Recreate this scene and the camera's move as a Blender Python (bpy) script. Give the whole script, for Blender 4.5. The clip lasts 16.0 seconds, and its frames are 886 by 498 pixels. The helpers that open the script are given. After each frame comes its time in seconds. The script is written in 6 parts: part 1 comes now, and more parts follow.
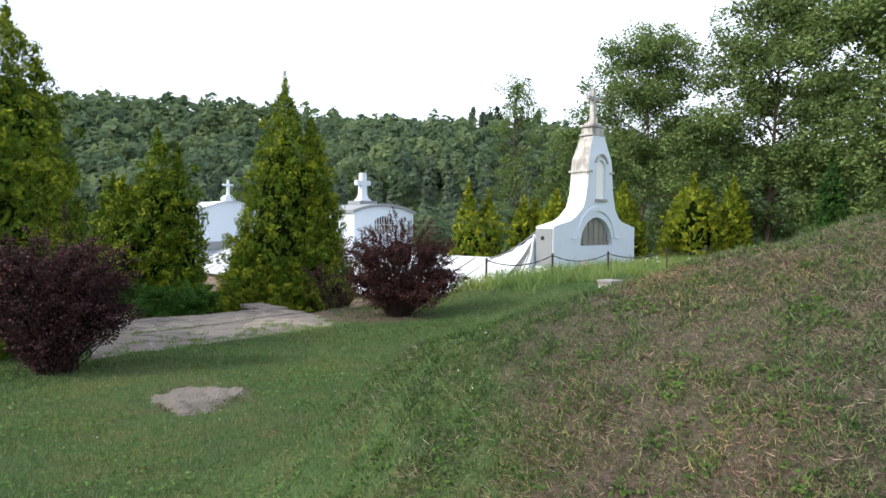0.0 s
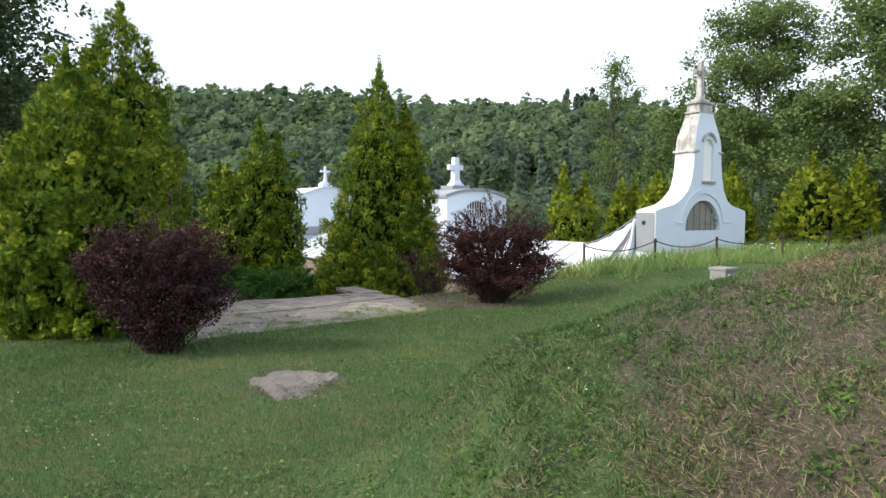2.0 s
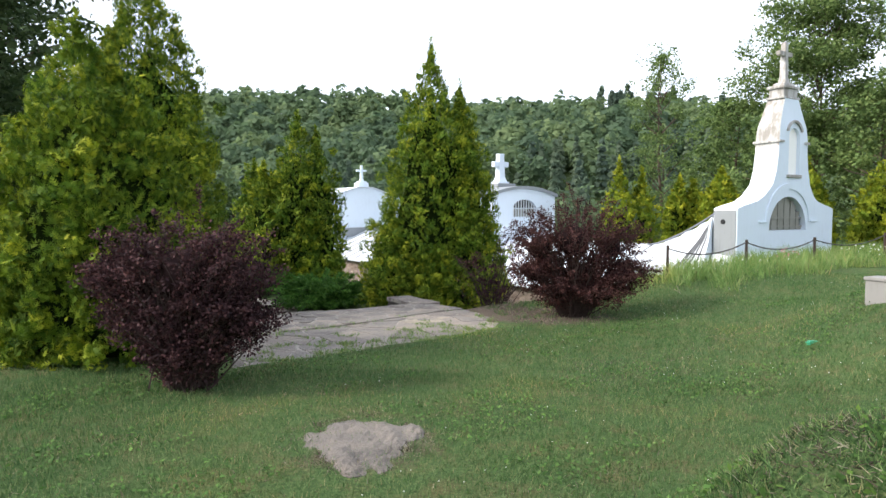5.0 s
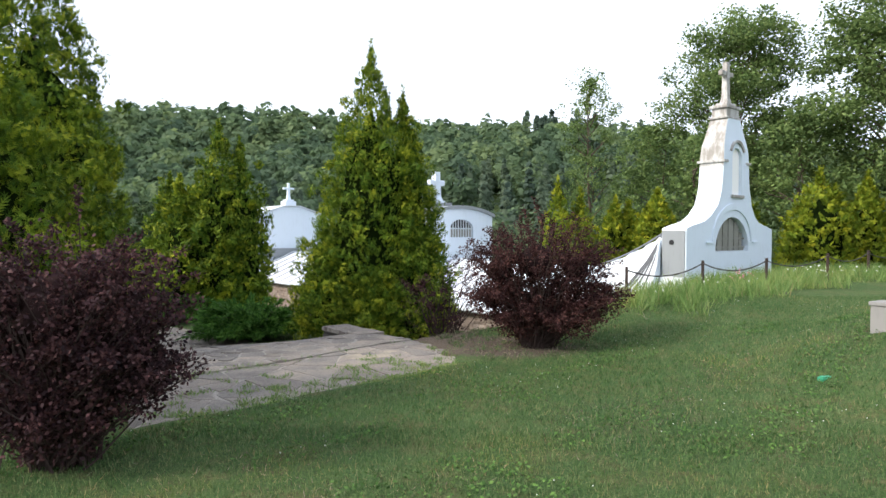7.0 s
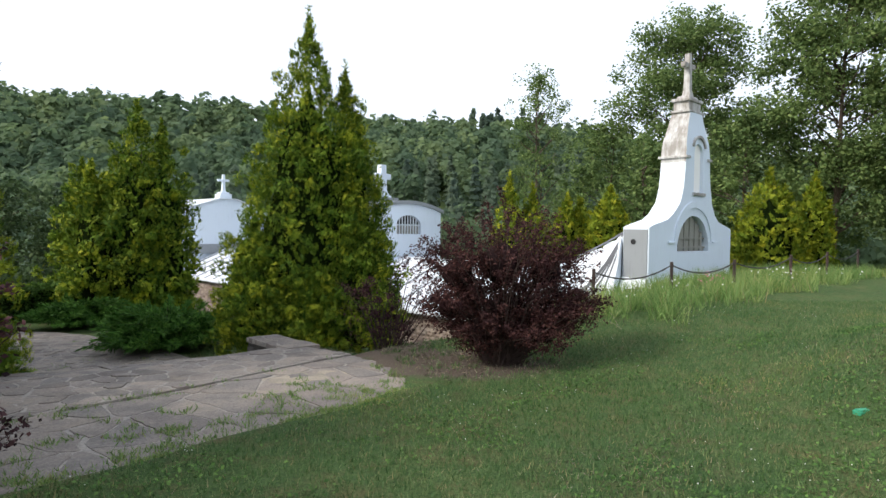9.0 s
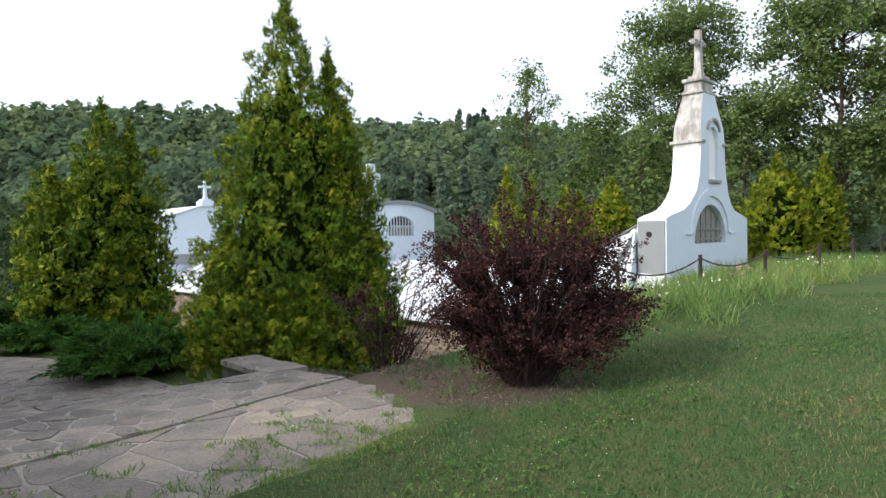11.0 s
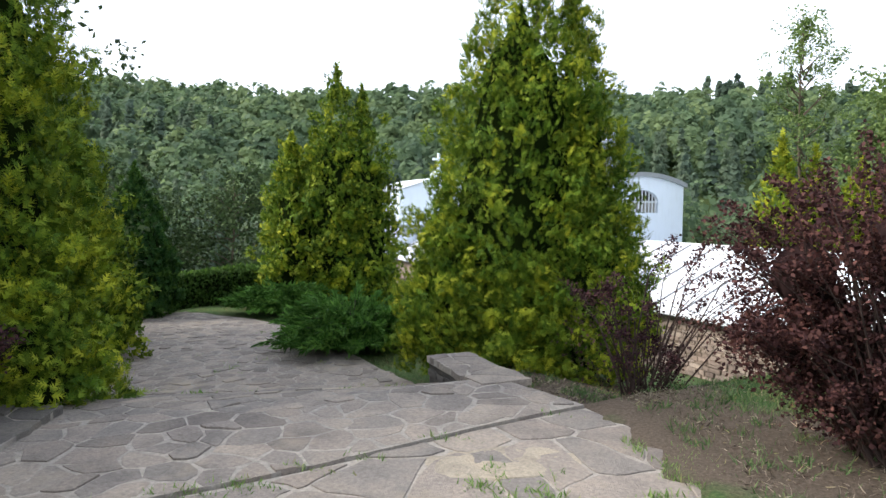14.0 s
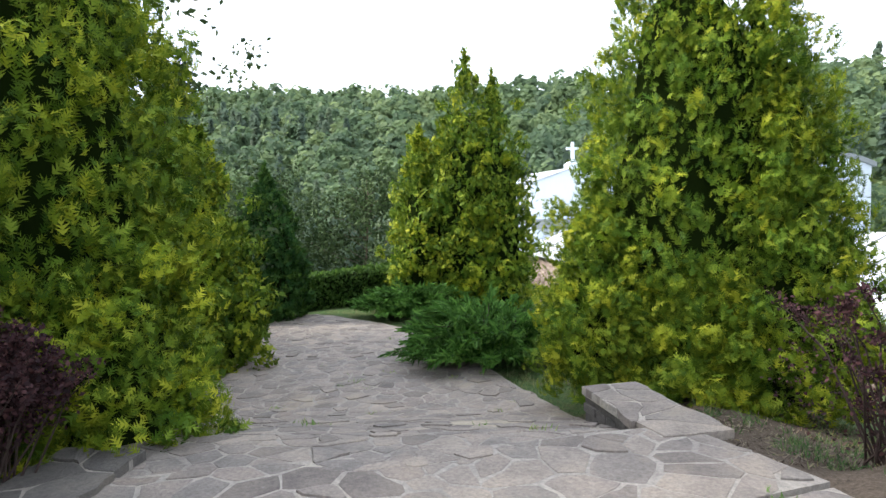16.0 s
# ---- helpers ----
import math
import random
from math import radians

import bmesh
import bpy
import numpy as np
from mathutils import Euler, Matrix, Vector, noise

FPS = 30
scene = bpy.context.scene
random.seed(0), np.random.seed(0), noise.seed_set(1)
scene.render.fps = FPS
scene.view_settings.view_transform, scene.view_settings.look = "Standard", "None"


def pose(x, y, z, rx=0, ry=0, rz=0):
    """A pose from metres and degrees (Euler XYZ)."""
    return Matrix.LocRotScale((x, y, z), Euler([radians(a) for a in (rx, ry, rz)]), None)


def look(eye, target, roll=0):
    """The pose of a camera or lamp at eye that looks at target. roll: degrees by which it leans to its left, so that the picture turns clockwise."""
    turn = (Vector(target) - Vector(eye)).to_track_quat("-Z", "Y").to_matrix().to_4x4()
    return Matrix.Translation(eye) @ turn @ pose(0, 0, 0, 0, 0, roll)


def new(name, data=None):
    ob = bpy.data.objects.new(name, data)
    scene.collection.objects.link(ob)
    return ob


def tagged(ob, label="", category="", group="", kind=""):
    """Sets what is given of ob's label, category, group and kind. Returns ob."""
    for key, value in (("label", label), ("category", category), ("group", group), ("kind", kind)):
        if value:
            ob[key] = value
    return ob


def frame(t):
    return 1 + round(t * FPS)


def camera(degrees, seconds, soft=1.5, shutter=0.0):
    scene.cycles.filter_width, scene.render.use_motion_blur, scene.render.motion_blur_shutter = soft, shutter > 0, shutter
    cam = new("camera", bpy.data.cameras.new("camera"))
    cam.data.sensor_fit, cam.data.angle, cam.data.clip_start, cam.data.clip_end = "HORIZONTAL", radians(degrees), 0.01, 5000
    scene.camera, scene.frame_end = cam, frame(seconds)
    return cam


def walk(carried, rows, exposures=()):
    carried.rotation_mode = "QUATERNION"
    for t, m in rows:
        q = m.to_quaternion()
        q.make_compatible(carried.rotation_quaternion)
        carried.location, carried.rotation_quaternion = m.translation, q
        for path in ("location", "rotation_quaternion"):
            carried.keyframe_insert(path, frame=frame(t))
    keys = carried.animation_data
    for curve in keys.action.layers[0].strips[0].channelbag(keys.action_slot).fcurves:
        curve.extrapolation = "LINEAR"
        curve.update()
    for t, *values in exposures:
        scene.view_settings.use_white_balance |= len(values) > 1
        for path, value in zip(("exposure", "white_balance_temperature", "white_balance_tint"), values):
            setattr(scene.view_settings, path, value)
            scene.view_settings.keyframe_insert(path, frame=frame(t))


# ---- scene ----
cam = camera(70.1, 16.0)
METRES, EYE, TILT, LEAN, TURN = 11.2, 1.55, -2.0, -0.5, 0.0
ROWS = [
    (0.0, 0.0, 0.0, 0.0, 0.0, 0.0, -0.0),
    (0.5, -0.0017, -0.0006, -0.0003, 1.48, 0.16, -0.2),
    (1.0, -0.0046, 0.0006, -0.0008, 2.84, 0.21, -0.44),
    (1.5, -0.0061, 0.008, -0.0018, 4.52, -1.26, -0.41),
    (2.0, -0.0082, 0.0332, -0.0013, 8.29, -1.35, -0.1),
    (2.5, -0.0123, 0.0589, 0.0014, 10.48, 0.01, -0.35),
    (3.0, -0.0292, 0.0866, 0.0012, 12.03, -0.57, 0.68),
    (5.5, -0.1176, 0.2257, 0.0028, 10.07, -1.37, -0.43),
    (6.0, -0.1322, 0.2569, 0.004, 7.65, -0.33, -1.24),
    (6.5, -0.1472, 0.2872, 0.0028, 5.51, 0.62, 0.59),
    (7.0, -0.1572, 0.3234, 0.0005, 4.43, 0.61, 0.14),
    (7.5, -0.1608, 0.3579, 0.0023, 3.63, 1.24, 0.2),
    (8.0, -0.1675, 0.3989, 0.0021, 1.15, 1.48, -0.15),
    (8.5, -0.1692, 0.4341, 0.002, 0.19, 0.48, 0.74),
    (9.0, -0.1727, 0.4726, 0.0047, -0.58, 0.35, -0.29),
    (11.5, -0.1968, 0.6507, 0.0017, -1.17, 0.64, 2.3),
    (12.0, -0.2017, 0.6879, 0.0032, 6.66, 0.64, -0.16),
    (12.5, -0.2085, 0.7209, 0.001, 9.96, -0.01, 0.21),
    (13.0, -0.2167, 0.7568, -0.0002, 13.01, -0.73, -0.01),
    (13.5, -0.2205, 0.7901, 0.003, 16.81, -1.33, -1.03),
    (14.0, -0.232, 0.8192, 0.0023, 19.01, -1.39, -0.61),
    (14.5, -0.2443, 0.8458, 0.0029, 20.75, -0.34, 0.16),
    (15.0, -0.257, 0.879, 0.004, 24.36, -0.32, -1.53),
    (15.5, -0.2712, 0.9049, 0.0051, 28.47, -1.35, -1.89),
    (16.0, -0.2926, 0.9324, 0.0069, 30.8, -1.9, 0.7),
]
walk(cam, [(t, pose(0, 0, EYE, TILT, LEAN, TURN) @ pose(METRES * x, METRES * y, METRES * z, 90 + pitch, roll, yaw)) for t, x, y, z, yaw, pitch, roll in ROWS], [(0.0, 0.80), (3.0, 0.90), (5.5, 1.10), (7.0, 0.95), (9.0, 0.65), (11.5, 0.75), (12.5, 0.95), (14.0, 1.20), (16.0, 1.68)])
# ---------- world, sun ----------
world = bpy.data.worlds.new("overcast_sky")
scene.world = world
world.use_nodes = True
wn = world.node_tree.nodes
wl = world.node_tree.links
bg = wn["Background"]
sky = wn.new("ShaderNodeTexSky")
sky.sky_type = "NISHITA"
sky.sun_disc = False
SUN_ELEV, SUN_ROT = 36.0, -112.0
sky.sun_elevation = radians(SUN_ELEV)
sky.sun_rotation = radians(SUN_ROT)
sky.air_density, sky.dust_density, sky.ozone_density = 1.0, 4.0, 1.0
skymix = wn.new("ShaderNodeMixRGB")
skymix.inputs[0].default_value = 0.72
skymix.inputs[2].default_value = (9.6, 10.5, 12.0, 1)
wl.new(sky.outputs[0], skymix.inputs[1])
wl.new(skymix.outputs[0], bg.inputs[0])
bg.inputs[1].default_value = 0.092
sun_data = bpy.data.lights.new("sun", "SUN")
sun_data.energy = 2.5
sun_data.angle = radians(16)
sun_data.color = (1.0, 0.95, 0.86)
sun = new("sun", sun_data)
_az = radians(SUN_ROT)
sun.matrix_world = look((0, 0, 0), (-math.sin(_az) * math.cos(radians(SUN_ELEV)), -math.cos(_az) * math.cos(radians(SUN_ELEV)), -math.sin(radians(SUN_ELEV))))
sun.location = (-40, 10, 60)

# ---------- plan ----------
# building frame: u along the tower's front, v along the nave's ridge
BO, BU, BV = np.array([4.0, 22.87]), np.array([0.722, 0.692]), np.array([-0.692, 0.722])
# terrace frame: a along the terrace, b to its right
AO, AA, AB = np.array([-4.2, 14.35]), np.array([-0.45, 0.893]), np.array([0.893, 0.45])
MID = 2.86


def bw(u, v, z=0.0):
    p = BO + BU * u + BV * v
    return Vector((p[0], p[1], z))


def tw(a, b, z=0.0):
    p = AO + AA * a + AB * b
    return Vector((p[0], p[1], z))


def step01(x):
    x = np.clip(x, 0.0, 1.0)
    return x * x * (3 - 2 * x)


def wobble(x, y, k, s):
    return np.sin(x * k + s) * np.cos(y * k * 1.13 + 2 * s) + 0.5 * np.sin(x * k * 2.3 - y * k * 1.7 + 3 * s)


def smax(p, q, k=0.12):
    return 0.5 * (p + q + np.sqrt((p - q) ** 2 + k * k))


def smin(p, q, k=0.12):
    return 0.5 * (p + q - np.sqrt((p - q) ** 2 + k * k))


def terrace_right(a):
    """Right-hand border of the lower terrace."""
    return np.interp(a, [0.0, 2.4, 4.4, 6.2, 10.0, 12.0, 14.0], [0.3, 0.25, -0.15, -0.9, -2.75, -4.9, -7.0])


def terrace_z(a, b):
    return -0.56 - 0.86 * step01((a - 0.1) / 4.6) + 0.02 * np.clip(b + 1.5, -3, 2) * step01(a / 3)


def ground_z(x, y):
    x, y = np.asarray(x, float), np.asarray(y, float)
    lawn = -0.28 - 0.018 * np.clip(y, -8, 11) + 0.08 * np.clip(x, 0, 5)
    lawn = lawn + (0.38 - 0.055 * np.clip(x, 0, 5)) * step01((y - 13.0) / 5.0) * step01((x + 0.8) / 2.5) + 0.012 * wobble(x, y, 0.9, 0.4)
    # grassy mound beside the start of the path
    plane = 0.37 + 0.30 * (x - 0.18) + 0.28 * (y - 3.29) - 0.55 * np.maximum(0, -0.15 - x)
    crest = 0.37 + 0.30 * (x - 0.18) + 0.28 * (4.75 - 3.29) - 0.62 * (y - 4.75) - 0.55 * np.maximum(0, -0.15 - x)
    mound = 0.15 + smin(plane, crest, 0.25) + 0.035 * wobble(x, y, 2.3, 1.1)
    mound = smin(mound, 2.2 + 0 * x, 0.4)
    lawn = lawn + 0.36 * np.clip(x - 1.7, 0, 2.0) * step01((15.5 - y) / 4.0)
    near = smax(lawn, mound, 0.15)
    # terrace and the ground beside it
    rx, ry = x - AO[0], y - AO[1]
    a, b = rx * AA[0] + ry * AA[1], rx * AB[0] + ry * AB[1]
    tz = terrace_z(a, b) - 0.09
    tz = tz - 0.02 * np.clip(-b - 5, 0, 40)
    fade = step01((a + 0.4) / 0.9) * step01((1.9 - b) / 1.6)
    near = near * (1 - fade) + np.minimum(tz, near) * fade
    # the bed of the paving lies lower than the turf
    top = smin(0.55 + 0.3 * b - a, a + 2.72 - 0.43 * b, 0.05)
    upper = step01(np.minimum(np.minimum(top, 1.15 - b), b + 3.3) / 0.2)
    low_r = terrace_right(a) - 0.05
    lower = step01(np.minimum(np.minimum(low_r - 0.1 - b, b + 6.2), np.minimum(a - 0.4 - 0.3 * b, 12.0 - a)) / 0.25)
    near = np.minimum(near, near * (1 - upper) + -0.68 * upper)
    near = np.minimum(near, near * (1 - lower) + (terrace_z(a, b) - 0.22) * lower)
    # bank down to the nave's stone wall
    qx, qy = x - BO[0], y - BO[1]
    u, v = qx * BU[0] + qy * BU[1], qx * BV[0] + qy * BV[1]
    dist = np.maximum(0, -0.7 - u)
    drop = np.maximum(-3.25 + 0.268 * dist, -0.06 - 0.9 * (v + 1.1))
    inside = step01((0.2 - u) / 0.6)
    low = smin(near, drop, 0.1)
    near = np.where(u > 0.3, near, near * (1 - inside) + low * inside)
    # inside the building and behind it
    under = (u > -0.7) & (u < 6.6) & (v > 0.4) & (v < 45)
    near = np.where(under, np.minimum(near, -3.2), near)
    # valley and the wooded hill beyond
    valley = -0.16 * np.clip(y - 27, 0, 60) - 0.10 * np.clip(-x - 15, 0, 60)
    far = -9.5 + np.clip(y - 100 + 0.05 * x + 0.40 * np.maximum(0, -x - 105), 0, 150) * 0.295 * (1.0 - 0.0022 * np.clip(x, -100, 130)) + 2.5 * wobble(x, y, 0.021, 0.7)
    w = step01((y - 70) / 40)
    z = (near + np.maximum(valley, -9.5)) * (1 - w) + far * w
    z = z + 0.10 * np.clip(-y - 6, 0, 60)
    return z


def gz(x, y):
    return float(ground_z(x, y))


# ---------- materials ----------
def material(name, rough=0.8, metal=0.0, spec=0.3):
    m = bpy.data.materials.new(name)
    m.use_nodes = True
    n, l = m.node_tree.nodes, m.node_tree.links
    p = n["Principled BSDF"]
    p.inputs["Roughness"].default_value = rough
    p.inputs["Metallic"].default_value = metal
    p.inputs["Specular IOR Level"].default_value = spec
    return m, n, l, p


def noise_node(n, l, scale, detail=5.0, rough=0.6, coord="Object", stretch=None):
    tc = n.new("ShaderNodeNewGeometry" if coord == "Position" else "ShaderNodeTexCoord")
    t = n.new("ShaderNodeTexNoise")
    t.inputs["Scale"].default_value = scale
    t.inputs["Detail"].default_value = detail
    t.inputs["Roughness"].default_value = rough
    if stretch:
        mp = n.new("ShaderNodeMapping")
        mp.inputs["Scale"].default_value = stretch
        l.new(tc.outputs[coord], mp.inputs[0])
        l.new(mp.outputs[0], t.inputs["Vector"])
    else:
        l.new(tc.outputs[coord], t.inputs["Vector"])
    return t


def ramp(n, l, src, stops):
    r = n.new("ShaderNodeValToRGB")
    e = r.color_ramp.elements
    while len(e) < len(stops):
        e.new(0.5)
    for i, (pos, col) in enumerate(stops):
        e[i].position = pos
        e[i].color = (*col, 1)
    l.new(src, r.inputs[0])
    return r


def mixc(n, l, fac, c1, c2, mode="MIX"):
    m = n.new("ShaderNodeMixRGB")
    m.blend_type = mode
    for i, s in ((0, fac), (1, c1), (2, c2)):
        if isinstance(s, (int, float)):
            m.inputs[i].default_value = s
        elif isinstance(s, tuple):
            m.inputs[i].default_value = (*s, 1)
        else:
            l.new(s, m.inputs[i])
    return m


def bump(n, l, p, src, strength, dist=0.02):
    b = n.new("ShaderNodeBump")
    b.inputs["Strength"].default_value = strength
    b.inputs["Distance"].default_value = dist
    l.new(src, b.inputs["Height"])
    l.new(b.outputs[0], p.inputs["Normal"])
    return b


def foliage(name, dark, mid, light, patch=0.8, through_light=0.35, rough=0.55, tufts=False):
    """Leaves: each leaf takes its own tone, whole sprays drift in tone over the crown; some light passes through."""
    m, n, l, p = material(name, rough + 0.12, 0.0, 0.12)
    geo = n.new("ShaderNodeNewGeometry")
    r = ramp(n, l, geo.outputs["Random Per Island"], [(0.0, dark), (0.5, mid), (1.0, light)])
    big = noise_node(n, l, patch, 3.0, 0.6)
    tone = ramp(n, l, big.outputs["Fac"], [(0.3, (0.62, 0.66, 0.62)), (0.7, (1.2, 1.16, 1.0))])
    c = mixc(n, l, 1.0, r.outputs[0], tone.outputs[0], "MULTIPLY")
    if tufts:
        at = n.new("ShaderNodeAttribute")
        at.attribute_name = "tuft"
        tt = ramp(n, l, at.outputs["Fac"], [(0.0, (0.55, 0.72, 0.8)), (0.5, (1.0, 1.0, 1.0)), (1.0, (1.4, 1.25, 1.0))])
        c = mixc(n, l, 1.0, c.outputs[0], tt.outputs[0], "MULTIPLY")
    l.new(c.outputs[0], p.inputs["Base Color"])
    tr = n.new("ShaderNodeBsdfTranslucent")
    l.new(c.outputs[0], tr.inputs[0])
    mx = n.new("ShaderNodeMixShader")
    mx.inputs[0].default_value = through_light
    l.new(p.outputs[0], mx.inputs[1])
    l.new(tr.outputs[0], mx.inputs[2])
    l.new(mx.outputs[0], n["Material Output"].inputs[0])
    return m


M_THUJA = foliage("thuja_sprays", (0.052, 0.098, 0.010), (0.135, 0.200, 0.016), (0.305, 0.350, 0.036), 1.3, 0.3, 0.55, True)
M_THUJA_GOLD = foliage("golden_thuja_sprays", (0.13, 0.17, 0.014), (0.21, 0.25, 0.02), (0.33, 0.35, 0.035), 0.9, 0.35, 0.55, True)
M_THUJA_DARK = foliage("dark_cypress_sprays", (0.020, 0.055, 0.015), (0.040, 0.095, 0.022), (0.07, 0.14, 0.03), 0.9, 0.35, 0.55, True)
M_JUNIPER = foliage("juniper_needles", (0.028, 0.078, 0.016), (0.062, 0.155, 0.028), (0.13, 0.26, 0.055), 2.0)
M_BARBERRY = foliage("barberry_leaves", (0.022, 0.012, 0.016), (0.052, 0.024, 0.031), (0.125, 0.058, 0.064), 1.6, 0.22)
M_BARBERRY_RED = foliage("red_barberry_leaves", (0.028, 0.012, 0.015), (0.062, 0.026, 0.029), (0.14, 0.064, 0.060), 1.3, 0.25)
M_ASH = foliage("ash_leaves", (0.080, 0.132, 0.050), (0.145, 0.215, 0.080), (0.23, 0.30, 0.115), 0.25, 0.40)
M_SHRUB = foliage("shrub_leaves", (0.025, 0.045, 0.02), (0.045, 0.075, 0.03), (0.08, 0.115, 0.05), 0.4, 0.3)
M_CLOVER = foliage("clover_leaves", (0.05, 0.11, 0.03), (0.09, 0.18, 0.05), (0.15, 0.26, 0.075), 1.0, 0.3)
M_HEDGE = foliage("hedge_leaves", (0.03, 0.065, 0.015), (0.055, 0.115, 0.025), (0.10, 0.17, 0.035), 1.0, 0.3)


def woods_material(name, dark, mid, light):
    m, n, l, p = material(name, 0.7, 0.0, 0.2)
    geo = n.new("ShaderNodeNewGeometry")
    at = n.new("ShaderNodeAttribute")
    at.attribute_name = "tree"
    r = ramp(n, l, at.outputs["Fac"], [(0.0, dark), (0.55, mid), (1.0, light)])
    r2 = ramp(n, l, geo.outputs["Random Per Island"], [(0.0, (0.86, 0.88, 0.90)), (1.0, (1.12, 1.10, 1.08))])
    c = mixc(n, l, 1.0, r.outputs[0], r2.outputs[0], "MULTIPLY")
    l.new(c.outputs[0], p.inputs["Base Color"])
    tr = n.new("ShaderNodeBsdfTranslucent")
    l.new(c.outputs[0], tr.inputs[0])
    mx = n.new("ShaderNodeMixShader")
    mx.inputs[0].default_value = 0.5
    l.new(p.outputs[0], mx.inputs[1])
    l.new(tr.outputs[0], mx.inputs[2])
    l.new(mx.outputs[0], n["Material Output"].inputs[0])
    return m


# distance haze is put into these leaf colours, lifting and bluing them
M_WOODS = woods_material("broadleaf_woods", (0.080, 0.126, 0.075), (0.118, 0.176, 0.090), (0.170, 0.228, 0.102))
M_PINES = woods_material("pine_woods", (0.075, 0.112, 0.082), (0.105, 0.150, 0.102), (0.145, 0.19, 0.12))


def grass_material(name, cols, dry):
    m, n, l, p = material(name, 0.6, 0.0, 0.2)
    geo = n.new("ShaderNodeNewGeometry")
    r = ramp(n, l, geo.outputs["Random Per Island"], [(0.0, cols[0]), (0.55, cols[1]), (1.0 - dry, cols[2]), (1.0, (0.30, 0.25, 0.13))])
    big = noise_node(n, l, 0.45, 4.0, 0.6)
    tone = ramp(n, l, big.outputs["Fac"], [(0.32, (0.66, 0.80, 0.66)), (0.52, (1.0, 1.0, 1.0)), (0.70, (1.55, 1.25, 1.05))])
    c = mixc(n, l, 1.0, r.outputs[0], tone.outputs[0], "MULTIPLY")
    l.new(c.outputs[0], p.inputs["Base Color"])
    tr = n.new("ShaderNodeBsdfTranslucent")
    l.new(c.outputs[0], tr.inputs[0])
    mx = n.new("ShaderNodeMixShader")
    mx.inputs[0].default_value = 0.35
    l.new(p.outputs[0], mx.inputs[1])
    l.new(tr.outputs[0], mx.inputs[2])
    l.new(mx.outputs[0], n["Material Output"].inputs[0])
    return m


M_LAWN_BLADES = grass_material("lawn_blades", ((0.05, 0.102, 0.034), (0.098, 0.172, 0.060), (0.185, 0.242, 0.105)), 0.14)
M_WILD_BLADES = grass_material("wild_grass_blades", ((0.020, 0.045, 0.015), (0.075, 0.135, 0.046), (0.21, 0.29, 0.108)), 0.10)
M_TALL_BLADES = grass_material("tall_grass_blades", ((0.11, 0.19, 0.05), (0.18, 0.28, 0.085), (0.29, 0.37, 0.13)), 0.12)
M_STRAW = grass_material("dry_straw", ((0.05, 0.036, 0.030), (0.155, 0.116, 0.095), (0.44, 0.36, 0.29)), 0.12)


def ground_material():
    m, n, l, p = material("turf_and_soil", 0.95, 0.0, 0.1)
    fine = noise_node(n, l, 38.0, 6.0, 0.7)
    mid = noise_node(n, l, 3.2, 6.0, 0.65)
    big = noise_node(n, l, 0.55, 4.0, 0.6)
    g = ramp(n, l, fine.outputs["Fac"], [(0.30, (0.024, 0.045, 0.018)), (0.52, (0.062, 0.105, 0.040)), (0.75, (0.14, 0.175, 0.078))])
    d = ramp(n, l, fine.outputs["Fac"], [(0.30, (0.055, 0.045, 0.025)), (0.55, (0.13, 0.115, 0.060)), (0.75, (0.23, 0.195, 0.11))])
    pat = ramp(n, l, mid.outputs["Fac"], [(0.47, (0, 0, 0)), (0.68, (0.75, 0.75, 0.75))])
    c = mixc(n, l, pat.outputs[0], g.outputs[0], d.outputs[0])
    tone = ramp(n, l, big.outputs["Fac"], [(0.3, (0.8, 0.9, 0.8)), (0.7, (1.2, 1.1, 1.0))])
    c2 = mixc(n, l, 1.0, c.outputs[0], tone.outputs[0], "MULTIPLY")
    # worn places: dry mound, bare soil under the shrubs and round the patch
    at = n.new("ShaderNodeAttribute")
    at.attribute_name = "bare"
    soil = ramp(n, l, fine.outputs["Fac"], [(0.3, (0.050, 0.039, 0.030)), (0.55, (0.115, 0.090, 0.070)), (0.8, (0.20, 0.16, 0.125))])
    addn = n.new("ShaderNodeMath")
    addn.operation = "MULTIPLY_ADD"
    l.new(mid.outputs["Fac"], addn.inputs[0])
    addn.inputs[1].default_value = 0.6
    sub = n.new("ShaderNodeMath")
    sub.operation = "SUBTRACT"
    l.new(at.outputs["Fac"], sub.inputs[0])
    sub.inputs[1].default_value = 0.55
    l.new(sub.outputs[0], addn.inputs[2])
    edge = ramp(n, l, addn.outputs[0], [(0.12, (0, 0, 0)), (0.42, (1, 1, 1))])
    c3 = mixc(n, l, edge.outputs[0], c2.outputs[0], soil.outputs[0])
    l.new(c3.outputs[0], p.inputs["Base Color"])
    bump(n, l, p, fine.outputs["Fac"], 0.9, 0.03)
    return m


M_GROUND = ground_material()


